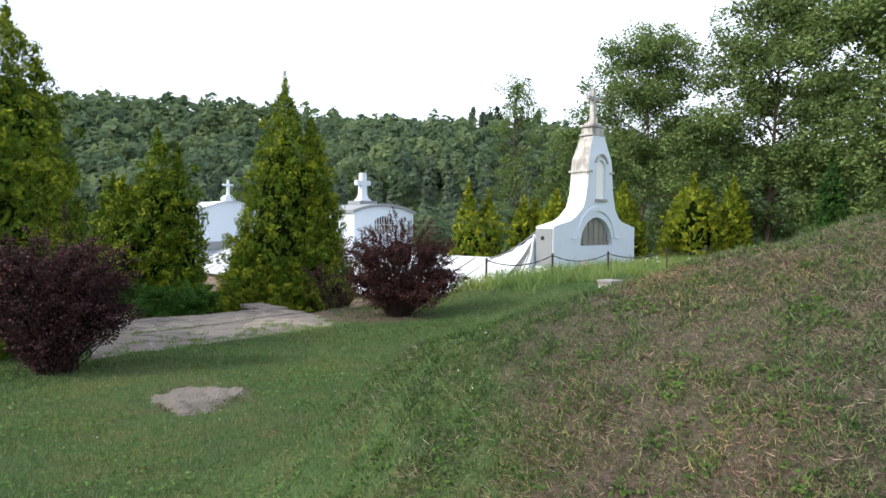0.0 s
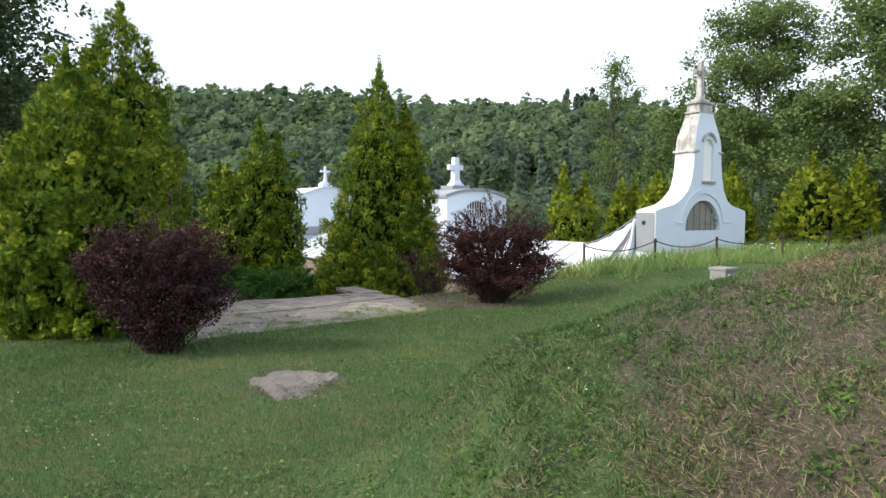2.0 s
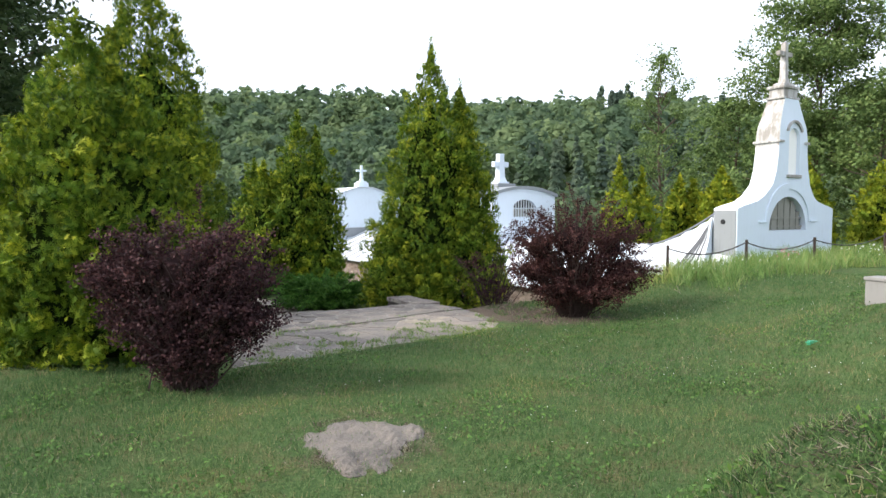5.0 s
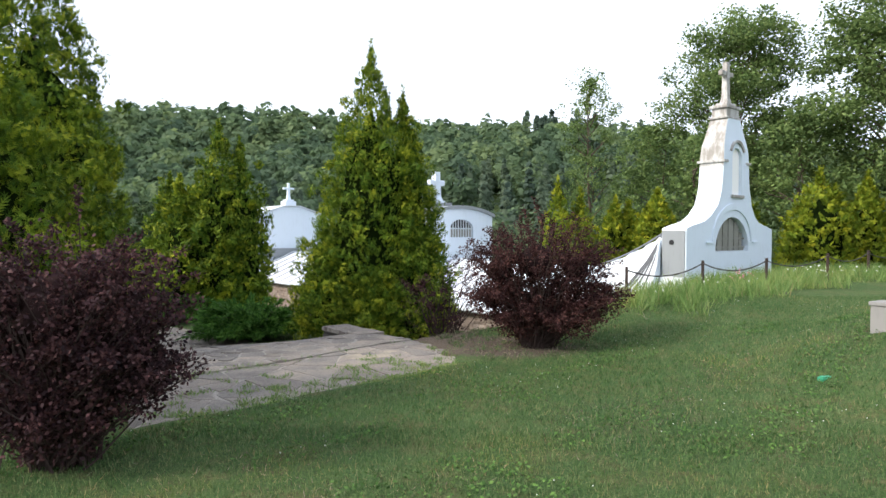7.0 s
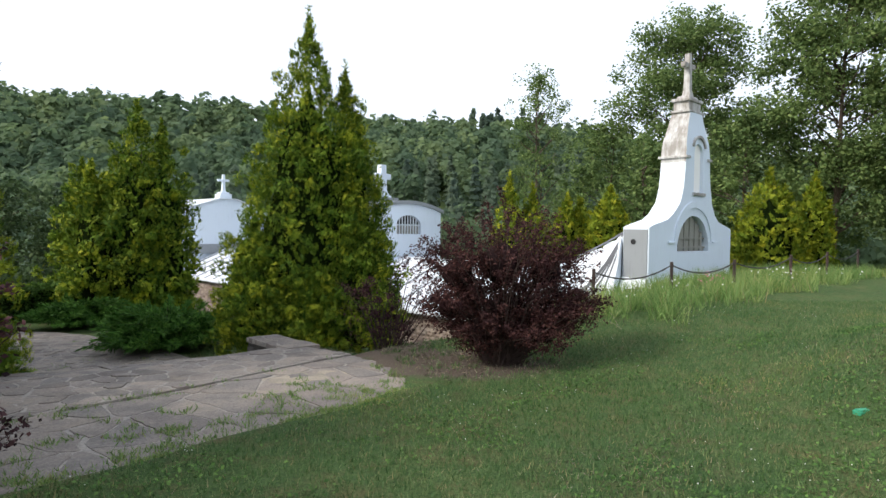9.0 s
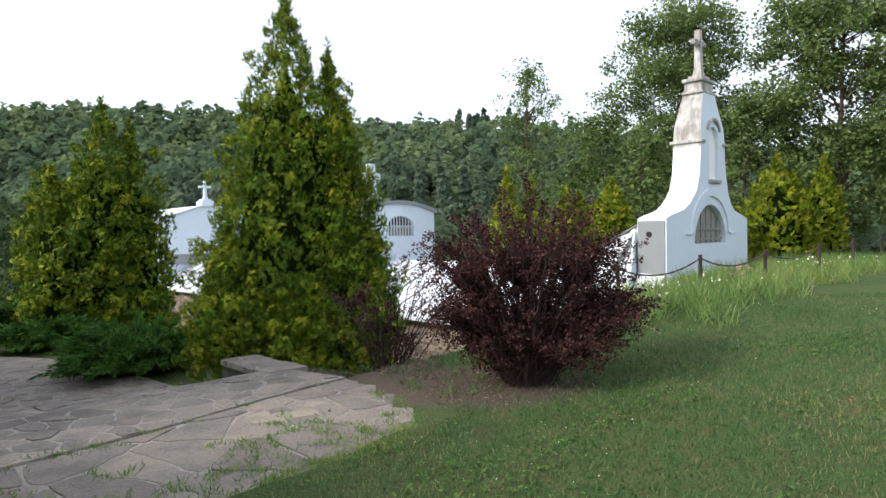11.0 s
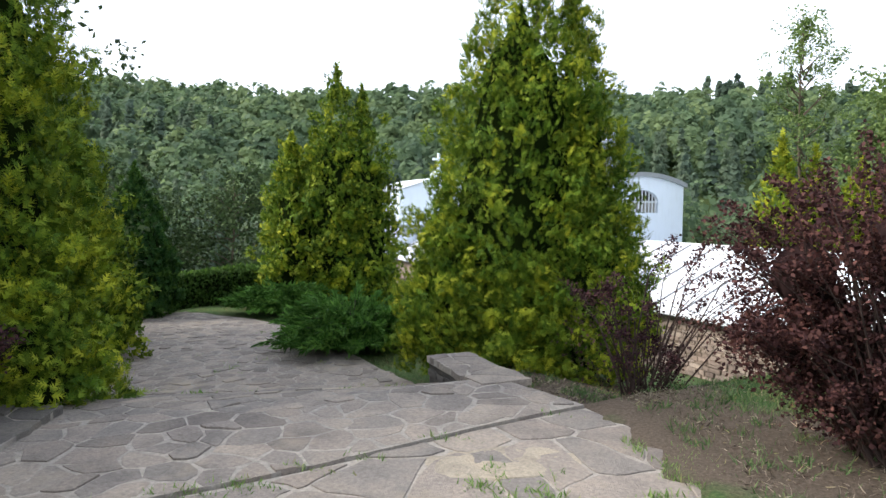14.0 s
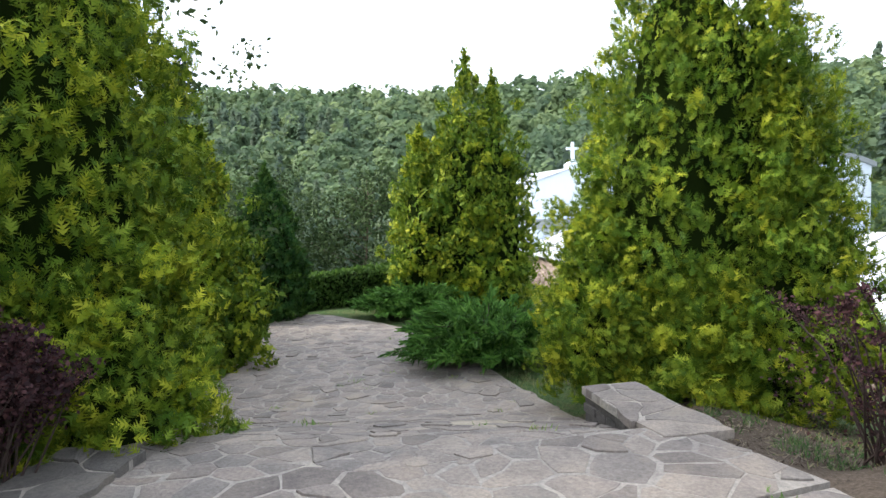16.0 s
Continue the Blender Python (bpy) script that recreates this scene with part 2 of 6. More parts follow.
def stone_material(name, tones, scale=6.0, lichen=0.25):
    m, n, l, p = material(name, 0.88, 0.0, 0.25)
    fine = noise_node(n, l, scale * 7, 7.0, 0.7, "Position")
    mid = noise_node(n, l, scale * 0.55, 5.0, 0.62, "Position")
    oi = n.new("ShaderNodeObjectInfo")
    geo = n.new("ShaderNodeNewGeometry")
    sm = n.new("ShaderNodeMath")
    sm.operation = "ADD"
    l.new(oi.outputs["Random"], sm.inputs[0])
    l.new(geo.outputs["Random Per Island"], sm.inputs[1])
    fr = n.new("ShaderNodeMath")
    fr.operation = "FRACT"
    l.new(sm.outputs[0], fr.inputs[0])
    base = ramp(n, l, fr.outputs[0], [(i / (len(tones) - 1), t) for i, t in enumerate(tones)])
    grain = ramp(n, l, fine.outputs["Fac"], [(0.25, (0.62, 0.62, 0.62)), (0.75, (1.3, 1.28, 1.25))])
    c = mixc(n, l, 1.0, base.outputs[0], grain.outputs[0], "MULTIPLY")
    st = ramp(n, l, mid.outputs["Fac"], [(0.32, (0.74, 0.74, 0.76)), (0.5, (1, 1, 1)), (0.72, (1.2, 1.16, 1.1))])
    c2 = mixc(n, l, 1.0, c.outputs[0], st.outputs[0], "MULTIPLY")
    li = ramp(n, l, noise_node(n, l, scale * 1.9, 8.0, 0.75, "Position").outputs["Fac"], [(0.62, (0, 0, 0)), (0.70, (lichen, lichen, lichen))])
    c3 = mixc(n, l, li.outputs[0], c2.outputs[0], (0.33, 0.33, 0.29))
    if name == "flagstone":
        sand = ramp(n, l, noise_node(n, l, 0.9, 5.0, 0.6, "Position").outputs["Fac"], [(0.60, (0, 0, 0)), (0.72, (0.6, 0.6, 0.6))])
        c3 = mixc(n, l, sand.outputs[0], c3.outputs[0], (0.36, 0.30, 0.225))
    l.new(c3.outputs[0], p.inputs["Base Color"])
    bump(n, l, p, fine.outputs["Fac"], 0.8, 0.028)
    return m


M_FLAG = stone_material("flagstone", [(0.180, 0.156, 0.142), (0.275, 0.237, 0.210), (0.215, 0.193, 0.178), (0.310, 0.266, 0.230)], 5.0, 0.42)
M_MORTAR = stone_material("sandy_mortar", [(0.27, 0.244, 0.22), (0.35, 0.318, 0.283)], 4.0, 0.2)
M_SAND = stone_material("dry_sand", [(0.31, 0.268, 0.215), (0.37, 0.32, 0.255)], 6.0, 0.0)
M_CAP = stone_material("grey_cap_stone", [(0.095, 0.088, 0.082), (0.14, 0.128, 0.118)], 5.0, 0.3)
M_RUBBLE = stone_material("sandstone_rubble", [(0.17, 0.13, 0.112), (0.30, 0.24, 0.205), (0.23, 0.18, 0.158), (0.38, 0.32, 0.278)], 4.0, 0.2)
M_JOINT = stone_material("lime_joint", [(0.24, 0.20, 0.17), (0.28, 0.24, 0.20)], 4.0, 0.1)
M_ROCK = stone_material("bedrock", [(0.150, 0.132, 0.120), (0.195, 0.172, 0.155)], 7.0, 0.4)


def plaster_material(name, col, dirt, amount, rough=0.75, spread=0.0):
    m, n, l, p = material(name, rough, 0.0, 0.0 if rough > 0.94 else 0.25)
    big = noise_node(n, l, 1.3, 6.0, 0.65)
    streak = noise_node(n, l, 3.0, 6.0, 0.7, "Object", (3.0, 3.0, 0.35))
    fine = noise_node(n, l, 40.0, 4.0, 0.6)
    s = mixc(n, l, 0.5, big.outputs["Fac"], streak.outputs["Fac"])
    f = ramp(n, l, s.outputs[0], [(0.5 - spread, (0, 0, 0)), (0.72 - spread, (amount, amount, amount))])
    c = mixc(n, l, f.outputs[0], col, dirt)
    l.new(c.outputs[0], p.inputs["Base Color"])
    bump(n, l, p, fine.outputs["Fac"], 0.25, 0.01)
    return m


M_WHITE = plaster_material("white_lime_plaster", (0.68, 0.745, 0.83), (0.56, 0.61, 0.67), 0.5)
M_NICHE = plaster_material("bright_limewash", (0.90, 0.875, 0.84), (0.82, 0.79, 0.75), 0.5)
M_STAINED = plaster_material("weathered_white_plaster", (0.70, 0.70, 0.69), (0.27, 0.245, 0.22), 0.95, 0.8, 0.17)
M_SHEET = plaster_material("white_painted_sheet_metal", (0.64, 0.67, 0.71), (0.50, 0.52, 0.55), 0.6, 0.42)
M_ZINC = plaster_material("grey_zinc_sheet", (0.27, 0.285, 0.30), (0.20, 0.21, 0.22), 0.7, 0.42)
M_SEAM = plaster_material("grey_seam", (0.17, 0.175, 0.19), (0.11, 0.11, 0.12), 0.6, 0.5)
M_WOODGREY = plaster_material("weathered_boards", (0.27, 0.26, 0.23), (0.16, 0.15, 0.13), 0.9, 0.8)
M_IRON = plaster_material("rusty_brown_iron", (0.060, 0.042, 0.036), (0.11, 0.06, 0.04), 0.9, 0.7)
M_CHAIN = plaster_material("dark_chain", (0.05, 0.045, 0.045), (0.09, 0.06, 0.05), 0.8, 0.6)
M_BARK = plaster_material("bark", (0.115, 0.090, 0.070), (0.055, 0.045, 0.036), 0.9, 0.95)
M_TWIG = plaster_material("barberry_twigs", (0.055, 0.036, 0.031), (0.035, 0.024, 0.022), 0.9, 0.9)
# near black: shade inside crowns and hedge is put into this colour
M_SHADE_CORE = plaster_material("painted_inner_shade", (0.010, 0.017, 0.004), (0.005, 0.008, 0.003), 0.9, 0.95)
# darker than the twigs: inner shade of the bushes, painted on solid lumps
M_PURPLECORE = plaster_material("painted_bush_shade", (0.030, 0.018, 0.018), (0.018, 0.012, 0.012), 0.9, 0.95)
M_VOID = plaster_material("dark_interior", (0.03, 0.03, 0.032), (0.02, 0.02, 0.02), 0.5, 0.9)
M_GREENLID = plaster_material("green_plastic_lid", (0.045, 0.28, 0.16), (0.03, 0.17, 0.10), 0.6, 0.45)
M_CONCRETE = plaster_material("grey_concrete", (0.25, 0.24, 0.232), (0.17, 0.165, 0.155), 0.8, 0.9)
M_FLOWER = plaster_material("white_clover_heads", (0.75, 0.75, 0.70), (0.6, 0.6, 0.5), 0.5, 0.8)
M_PINKFLOWER = plaster_material("pink_flowers", (0.62, 0.20, 0.30), (0.5, 0.2, 0.25), 0.5, 0.8)


# ---------- builders ----------
def mesh_object(name, me, mat, parent=None, label=""):
    if mat:
        me.materials.append(mat)
    ob = new(name, me)
    if parent:
        ob.parent = parent
    if label:
        ob["label"] = label
    return ob


def part(name, bm, mat, parent, label="", smooth=False):
    """Links a bmesh, in its parent's coordinates, as one mesh object under a thing or a part."""
    me = bpy.data.meshes.new(name)
    bm.normal_update()
    bm.to_mesh(me)
    bm.free()
    if smooth:
        me.polygons.foreach_set("use_smooth", [True] * len(me.polygons))
    return mesh_object(name, me, mat, parent, label)


def thing(name, loc, label, category, group="", kind="", rz=0.0):
    e = new(name)
    e.empty_display_size = 0.2
    e.location = loc
    e.rotation_euler = (0, 0, rz)
    return tagged(e, label, category, group, kind)


def array_mesh(name, verts, tris, attr=None):
    me = bpy.data.meshes.new(name)
    nv, nt = len(verts), len(tris)
    me.vertices.add(nv)
    me.vertices.foreach_set("co", np.asarray(verts, np.float32).ravel())
    me.loops.add(nt * 3)
    me.loops.foreach_set("vertex_index", np.asarray(tris, np.int32).ravel())
    me.polygons.add(nt)
    me.polygons.foreach_set("loop_start", np.arange(0, nt * 3, 3, dtype=np.int32))
    me.polygons.foreach_set("loop_total", np.full(nt, 3, np.int32))
    if attr is not None:
        a = me.attributes.new(attr[0], "FLOAT", "POINT")
        a.data.foreach_set("value", np.asarray(attr[1], np.float32))
    me.update(calc_edges=True)
    me.validate()
    return me


def box_bm(x0, x1, y0, y1, z0, z1, bevel=0.0, bm=None):
    bm = bm or bmesh.new()
    r = bmesh.ops.create_cube(bm, size=1.0)
    for v in r["verts"]:
        v.co = Vector((x0 + (v.co.x + 0.5) * (x1 - x0), y0 + (v.co.y + 0.5) * (y1 - y0), z0 + (v.co.z + 0.5) * (z1 - z0)))
    if bevel:
        es = list({e for v in r["verts"] for e in v.link_edges})
        bmesh.ops.bevel(bm, geom=es, offset=bevel, segments=2, affect="EDGES", profile=0.6)
    return bm


def extrude_bm(outline, y0, y1, bm=None):
    """Prism: an outline in x, z drawn out from y0 to y1."""
    bm = bm or bmesh.new()
    f = [bm.verts.new((x, y0, z)) for x, z in outline]
    k = [bm.verts.new((x, y1, z)) for x, z in outline]
    bm.faces.new(f)
    bm.faces.new(k[::-1])
    for i in range(len(f)):
        j = (i + 1) % len(f)
        bm.faces.new((f[j], f[i], k[i], k[j]))
    bmesh.ops.recalc_face_normals(bm, faces=bm.faces)
    return bm


def tube_bm(path, radii, sides=6, bm=None):
    bm = bm or bmesh.new()
    rings = []
    for i, p in enumerate(path):
        p = Vector(p)
        d = (Vector(path[min(i + 1, len(path) - 1)]) - Vector(path[max(i - 1, 0)])).normalized()
        s = d.cross(Vector((0.31, 0.95, 0.05))).normalized()
        t = d.cross(s)
        r = radii[i] if hasattr(radii, "__len__") else radii
        rings.append([bm.verts.new(p + (s * math.cos(k * math.tau / sides) + t * math.sin(k * math.tau / sides)) * r) for k in range(sides)])
    for r0, r1 in zip(rings, rings[1:]):
        for k in range(sides):
            bm.faces.new((r0[k], r0[(k + 1) % sides], r1[(k + 1) % sides], r1[k]))
    bm.faces.new(rings[0][::-1])
    bm.faces.new(rings[-1])
    return bm


def frames_for(normal_like, up_like):
    """Rotation matrices whose z is normal_like and whose y leans to up_like."""
    zn = normal_like / (np.linalg.norm(normal_like, axis=1, keepdims=True) + 1e-9)
    xn = np.cross(up_like, zn)
    xn /= np.linalg.norm(xn, axis=1, keepdims=True) + 1e-9
    yn = np.cross(zn, xn)
    return np.stack([xn, yn, zn], axis=2)


def scatter(tv, tf, pos, rot, scale):
    """Copies of a small template (vertices, triangles) at many places, as arrays."""
    tv, tf = np.asarray(tv, float), np.asarray(tf, int)
    n, k = len(pos), len(tv)
    s = scale if scale.ndim == 2 else scale[:, None] * np.ones((1, 3))
    v = np.einsum("nij,nkj->nki", rot, tv[None] * s[:, None, :]) + pos[:, None, :]
    f = tf[None] + (np.arange(n) * k)[:, None, None]
    return v.reshape(-1, 3), f.reshape(-1, 3)


# a flat fan of scale-leaved twigs
SPRAY_V = [(0, 0, 0), (0.02, 0.24, 0.03), (-0.02, 0.46, 0.0), (0.02, 0.68, 0.03), (0.0, 0.88, -0.02),
           (-0.34, 0.40, 0.07), (-0.40, 0.66, -0.05), (-0.27, 0.92, 0.06), (-0.09, 1.16, -0.04),
           (0.36, 0.36, 0.06), (0.42, 0.62, -0.05), (0.30, 0.88, 0.07), (0.12, 1.10, -0.05)]
SPRAY_F = [(0, 1, 5), (1, 2, 6), (2, 3, 7), (3, 4, 8), (1, 0, 9), (2, 1, 10), (3, 2, 11), (4, 3, 12)]
SPRAY_S = [(0, 2, 5), (2, 4, 6), (2, 0, 9), (4, 2, 10), (2, 8, 12)]
LEAF_V = [(0, 0, 0), (-0.32, 0.5, 0.06), (0.32, 0.5, 0.06), (0, 1, -0.04)]
LEAF_F = [(0, 2, 1), (1, 2, 3)]


def lobe_radius(h, full=1.45):
    """Outline of a conical evergreen: 1 at its widest, low down, 0 at the tip."""
    return np.clip(np.where(h < 0.16, 0.80 + 1.25 * h, 1.0 - ((np.maximum(h, 0.16) - 0.16) / 0.84) ** full), 0, 1) ** 0.95


def thuja(name, loc, lobes, label, mat=None, sprays=5000, size=0.15, group="", rng_seed=1, fine=True, full=1.6, per=64):
    """An arborvitae: lobes are (dx, dy, radius, height). Trunk, near-black solid cores that stand in for inner shade
    and a crown of domed tufts, each a bundle of flat fans.
    """
    rng = np.random.default_rng(rng_seed)
    mat = mat or M_THUJA
    root = thing(name, loc, label, "conifer", group)
    hmax = max(l[3] for l in lobes)
    part("trunk", tube_bm([(0, 0, -0.15), (0.02, 0, hmax * 0.4), (0, 0.02, hmax * 0.8)], [0.11, 0.07, 0.02], 7), M_BARK, root)
    allp, alln, alls, allt = [], [], [], []
    area = [l[2] * l[3] for l in lobes]
    for (dx, dy, r, h), w in zip(lobes, area):
        # opaque core, coloured so that gaps between the tufts read as shade
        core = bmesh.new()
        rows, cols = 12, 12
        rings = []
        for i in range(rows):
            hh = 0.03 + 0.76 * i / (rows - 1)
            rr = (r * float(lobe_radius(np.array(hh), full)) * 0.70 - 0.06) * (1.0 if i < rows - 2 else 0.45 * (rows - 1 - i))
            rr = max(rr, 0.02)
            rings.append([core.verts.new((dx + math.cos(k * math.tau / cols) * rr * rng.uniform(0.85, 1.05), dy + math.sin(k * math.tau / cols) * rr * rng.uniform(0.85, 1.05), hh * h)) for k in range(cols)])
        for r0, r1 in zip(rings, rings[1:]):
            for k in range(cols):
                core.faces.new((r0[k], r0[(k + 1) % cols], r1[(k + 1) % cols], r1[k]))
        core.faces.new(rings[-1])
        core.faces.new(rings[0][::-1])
        part("shade_core", core, M_SHADE_CORE, root, "near-black solid filling the crown in place of inner shade", True)
        n = int(sprays * w / sum(area))
        nt = max(24, n // per)
        tr = math.sqrt(2.2 * r * h / nt) * 0.86
        # tufts spread evenly over the cone: of several candidates the one farthest from the others is kept
        hh = rng.uniform(0, 1, nt * 14)
        hh = hh[rng.uniform(0, 1, nt * 14) < lobe_radius(hh, full) + 0.16]
        th = rng.uniform(0, math.tau, len(hh))
        px, py, pz = dx + np.cos(th) * r * lobe_radius(hh, full), dy + np.sin(th) * r * lobe_radius(hh, full), hh * h
        free = np.ones(len(hh), bool)
        for ox, oy, orad, oh in lobes:
            if (ox, oy, orad, oh) != (dx, dy, r, h):
                free &= np.hypot(px - ox, py - oy) > 0.88 * orad * lobe_radius(np.clip(pz / oh, 0, 1), full) - 0.03
        hh, th, pz = hh[free], th[free], pz[free]
        q = np.stack([px[free], py[free], pz], 1)
        all_h, all_t = hh, th
        kept = []
        gap2 = (tr * 0.92 * (0.55 + 0.45 * lobe_radius(hh, full))) ** 2
        for i in range(len(q)):
            if len(kept) >= nt:
                break
            if not kept or np.min(((q[kept] - q[i]) ** 2).sum(1)) > gap2[i]:
                kept.append(i)
        if not kept:
            continue
        nt = len(kept)
        hh, th = hh[kept], th[kept]
        wave = 0.93 + 0.06 * np.sin(3 * th + 7 * hh + rng_seed) + 0.045 * np.sin(8 * th - 15 * hh)
        rr = r * lobe_radius(hh, full) * wave - 0.35 * tr + rng.normal(0, 0.30 * tr, nt) + np.where(rng.uniform(size=nt) < 0.08, rng.uniform(0.3, 1.0, nt) * tr, 0)
        rr = np.maximum(rr, 0.0)
        out_t = np.stack([np.cos(th), np.sin(th), np.zeros(nt)], 1)
        base = out_t * rr[:, None] + np.array([dx, dy, 0]) + np.stack([0 * hh, 0 * hh, hh * h], 1)
        ax = out_t * rng.uniform(0.7, 1.0, nt)[:, None] + np.array([0, 0, 1.0]) * rng.uniform(0.3, 1.0, nt)[:, None] * (0.6 + 0.8 * hh[:, None]) + rng.normal(0, 0.18, (nt, 3))
        ax /= np.linalg.norm(ax, axis=1, keepdims=True)
        grow = tr * rng.uniform(0.62, 1.12, nt) * (0.6 + 0.4 * lobe_radius(hh, full))
        tone = rng.uniform(0, 1, nt)
        # an even under-layer that closes the crown between the tufts
        nf = int(0.46 * n)
        j = rng.integers(0, len(all_h), nf)
        tf_, hf = all_t[j] + rng.normal(0, 0.05, nf), np.clip(all_h[j] + rng.normal(0, 0.02, nf), 0.01, 1)
        of = np.stack([np.cos(tf_), np.sin(tf_), np.zeros(nf)], 1)
        rf = np.maximum(0, r * lobe_radius(hf, full) * (0.90 + 0.06 * np.sin(3 * tf_ + 7 * hf + rng_seed)) - rng.uniform(0.1, 0.75, nf) * tr)
        upf = of * rng.uniform(0.2, 0.8, nf)[:, None] + np.array([0, 0, 0.7]) + rng.normal(0, 0.35, (nf, 3))
        allp.append(of * rf[:, None] + np.array([dx, dy, 0]) + np.stack([0 * hf, 0 * hf, hf * h], 1))
        alln.append(frames_for(of + rng.normal(0, 0.5, (nf, 3)), upf))
        alls.append(size * rng.uniform(0.7, 1.35, nf) * (0.72 + 0.28 * (1 - hf)))
        # darker tones only: older inner green plus painted shade between the tufts
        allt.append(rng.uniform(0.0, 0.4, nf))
        n = int(0.76 * n)
        pick = rng.integers(0, nt, n)
        cosf = 1 - rng.uniform(0, 0.92, n)
        side = rng.normal(0, 1, (n, 3))
        side -= ax[pick] * (side * ax[pick]).sum(1, keepdims=True)
        side /= np.linalg.norm(side, axis=1, keepdims=True) + 1e-9
        d = ax[pick] * cosf[:, None] + side * np.sqrt(1 - cosf ** 2)[:, None]
        reach = grow[pick] * rng.uniform(0.55, 1.0, n)
        p = base[pick] + d * reach[:, None] + ax[pick] * (0.5 * reach * cosf)[:, None]
        p[:, 2] = np.clip(p[:, 2], 0.03, h * 1.02)
        up = ax[pick] * 0.9 + d * 0.5 + np.array([0, 0, 0.35]) + rng.normal(0, 0.25, (n, 3))
        allp.append(p - up / np.linalg.norm(up, axis=1, keepdims=True) * size * 0.45)
        alln.append(frames_for(d + rng.normal(0, 0.38, (n, 3)), up))
        alls.append(size * rng.uniform(0.6, 1.3, n) * (0.72 + 0.28 * (1 - p[:, 2] / h)))
        allt.append(np.clip(tone[pick] + rng.normal(0, 0.12, n), 0, 1))
        # loose leader twigs at the tip
        m = 110
        hz = rng.uniform(0.86, 1.04, m)
        allp.append(np.stack([rng.normal(0, 1, m) * r * (1.06 - hz) * 0.38 + dx, rng.normal(0, 1, m) * r * (1.06 - hz) * 0.38 + dy, h * hz], 1))
        alln.append(frames_for(rng.normal(0, 1, (m, 3)), np.array([0, 0, 1.0]) + rng.normal(0, 0.35, (m, 3))))
        alls.append(size * rng.uniform(0.5, 1.1, m))
        allt.append(rng.uniform(0.2, 0.8, m))
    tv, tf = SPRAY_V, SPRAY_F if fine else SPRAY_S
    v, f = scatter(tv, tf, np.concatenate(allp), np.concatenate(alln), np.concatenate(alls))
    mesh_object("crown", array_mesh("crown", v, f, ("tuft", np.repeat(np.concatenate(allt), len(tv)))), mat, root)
    return root


def barberry(name, loc, blobs, label, mat, leaves, leaf, stems, rng_seed, core=0.62, group=""):
    """A barberry: many stems from one foot, arching out through a crown of small leaves. blobs: (dx, dy, z, rx, rz)."""
    rng = np.random.default_rng(rng_seed)
    root = thing(name, loc, label, "shrub", group)
    bm = bmesh.new()
    tips = []
    for i in range(stems):
        b = blobs[i % len(blobs)]
        d = rng.normal(0, 1, 3)
        d[2] = abs(d[2]) * 0.9 + 0.1
        d /= np.linalg.norm(d)
        tip = np.array([b[0], b[1], b[2]]) + d * np.array([b[3], b[3], b[4]]) * rng.uniform(0.80, 1.48)
        base = np.array([rng.normal(0, 0.10), rng.normal(0, 0.10), -0.05])
        mid = base * 0.4 + tip * 0.6 + np.array([0, 0, 0.16 * tip[2]]) + rng.normal(0, 0.06, 3)
        q = base * 0.75 + mid * 0.25 + rng.normal(0, 0.03, 3)
        tube_bm([base, q, mid, tip], [0.012, 0.010, 0.006, 0.002], 4, bm)
        tips.append((base, mid, tip))
    tagged(part("stem_growth", bm, M_TWIG, root, "thin dark brown stems"), kind="stuff")
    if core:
        # solid lumps within the crown, coloured as the shade between the leaves
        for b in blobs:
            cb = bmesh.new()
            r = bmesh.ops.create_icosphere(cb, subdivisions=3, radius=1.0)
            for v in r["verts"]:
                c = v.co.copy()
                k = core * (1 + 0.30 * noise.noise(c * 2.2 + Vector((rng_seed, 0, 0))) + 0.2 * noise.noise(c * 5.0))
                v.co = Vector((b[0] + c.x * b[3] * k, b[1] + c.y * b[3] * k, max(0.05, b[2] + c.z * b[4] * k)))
            part("shade_core", cb, M_PURPLECORE, root, "dark solid lump standing in for the bush's inner shade", True)
    n = leaves
    P = np.zeros((n, 3))
    which = rng.integers(0, len(blobs), n)
    B = np.array(blobs)[which]
    d = rng.normal(0, 1, (n, 3))
    d /= np.linalg.norm(d, axis=1, keepdims=True)
    k = np.where(rng.uniform(size=n) < 0.8, rng.uniform(0.60, 0.95, n), rng.uniform(0.4, 0.8, n))
    k = k * (1 + 0.24 * np.sin(5 * d[:, 0] + 3 * d[:, 2] + rng_seed) * np.cos(4 * d[:, 1] - 2 * d[:, 2]) + 0.13 * np.sin(13 * d[:, 0] - 11 * d[:, 1] + 9 * d[:, 2]))
    P = B[:, :3] + d * np.stack([B[:, 3], B[:, 3], B[:, 4]], 1) * k[:, None]
    # half of the leaves sit along the arching shoots
    m = int(n * 0.66)
    ti = rng.integers(0, len(tips), m)
    T = np.array([np.concatenate(t) for t in tips])[ti]
    s = rng.uniform(0.25, 1.08, m)[:, None]
    P[:m] = T[:, 3:6] * (1 - s) + T[:, 6:9] * s + rng.normal(0, 0.022, (m, 3)) + np.array([0, 0, 0.08]) * (1 - s) * s * 4
    P[:, 2] = np.maximum(P[:, 2], 0.06 + 0.1 * rng.uniform(size=n))
    up = d + np.array([0, 0, 0.5]) + rng.normal(0, 0.6, (n, 3))
    rot = frames_for(rng.normal(0, 1, (n, 3)) + np.array([0, 0, 0.8]), up)
    v, f = scatter(LEAF_V, LEAF_F, P, rot, leaf * rng.uniform(0.6, 1.4, n))
    mesh_object("leaves", array_mesh("leaves", v, f), mat, root)
    return root


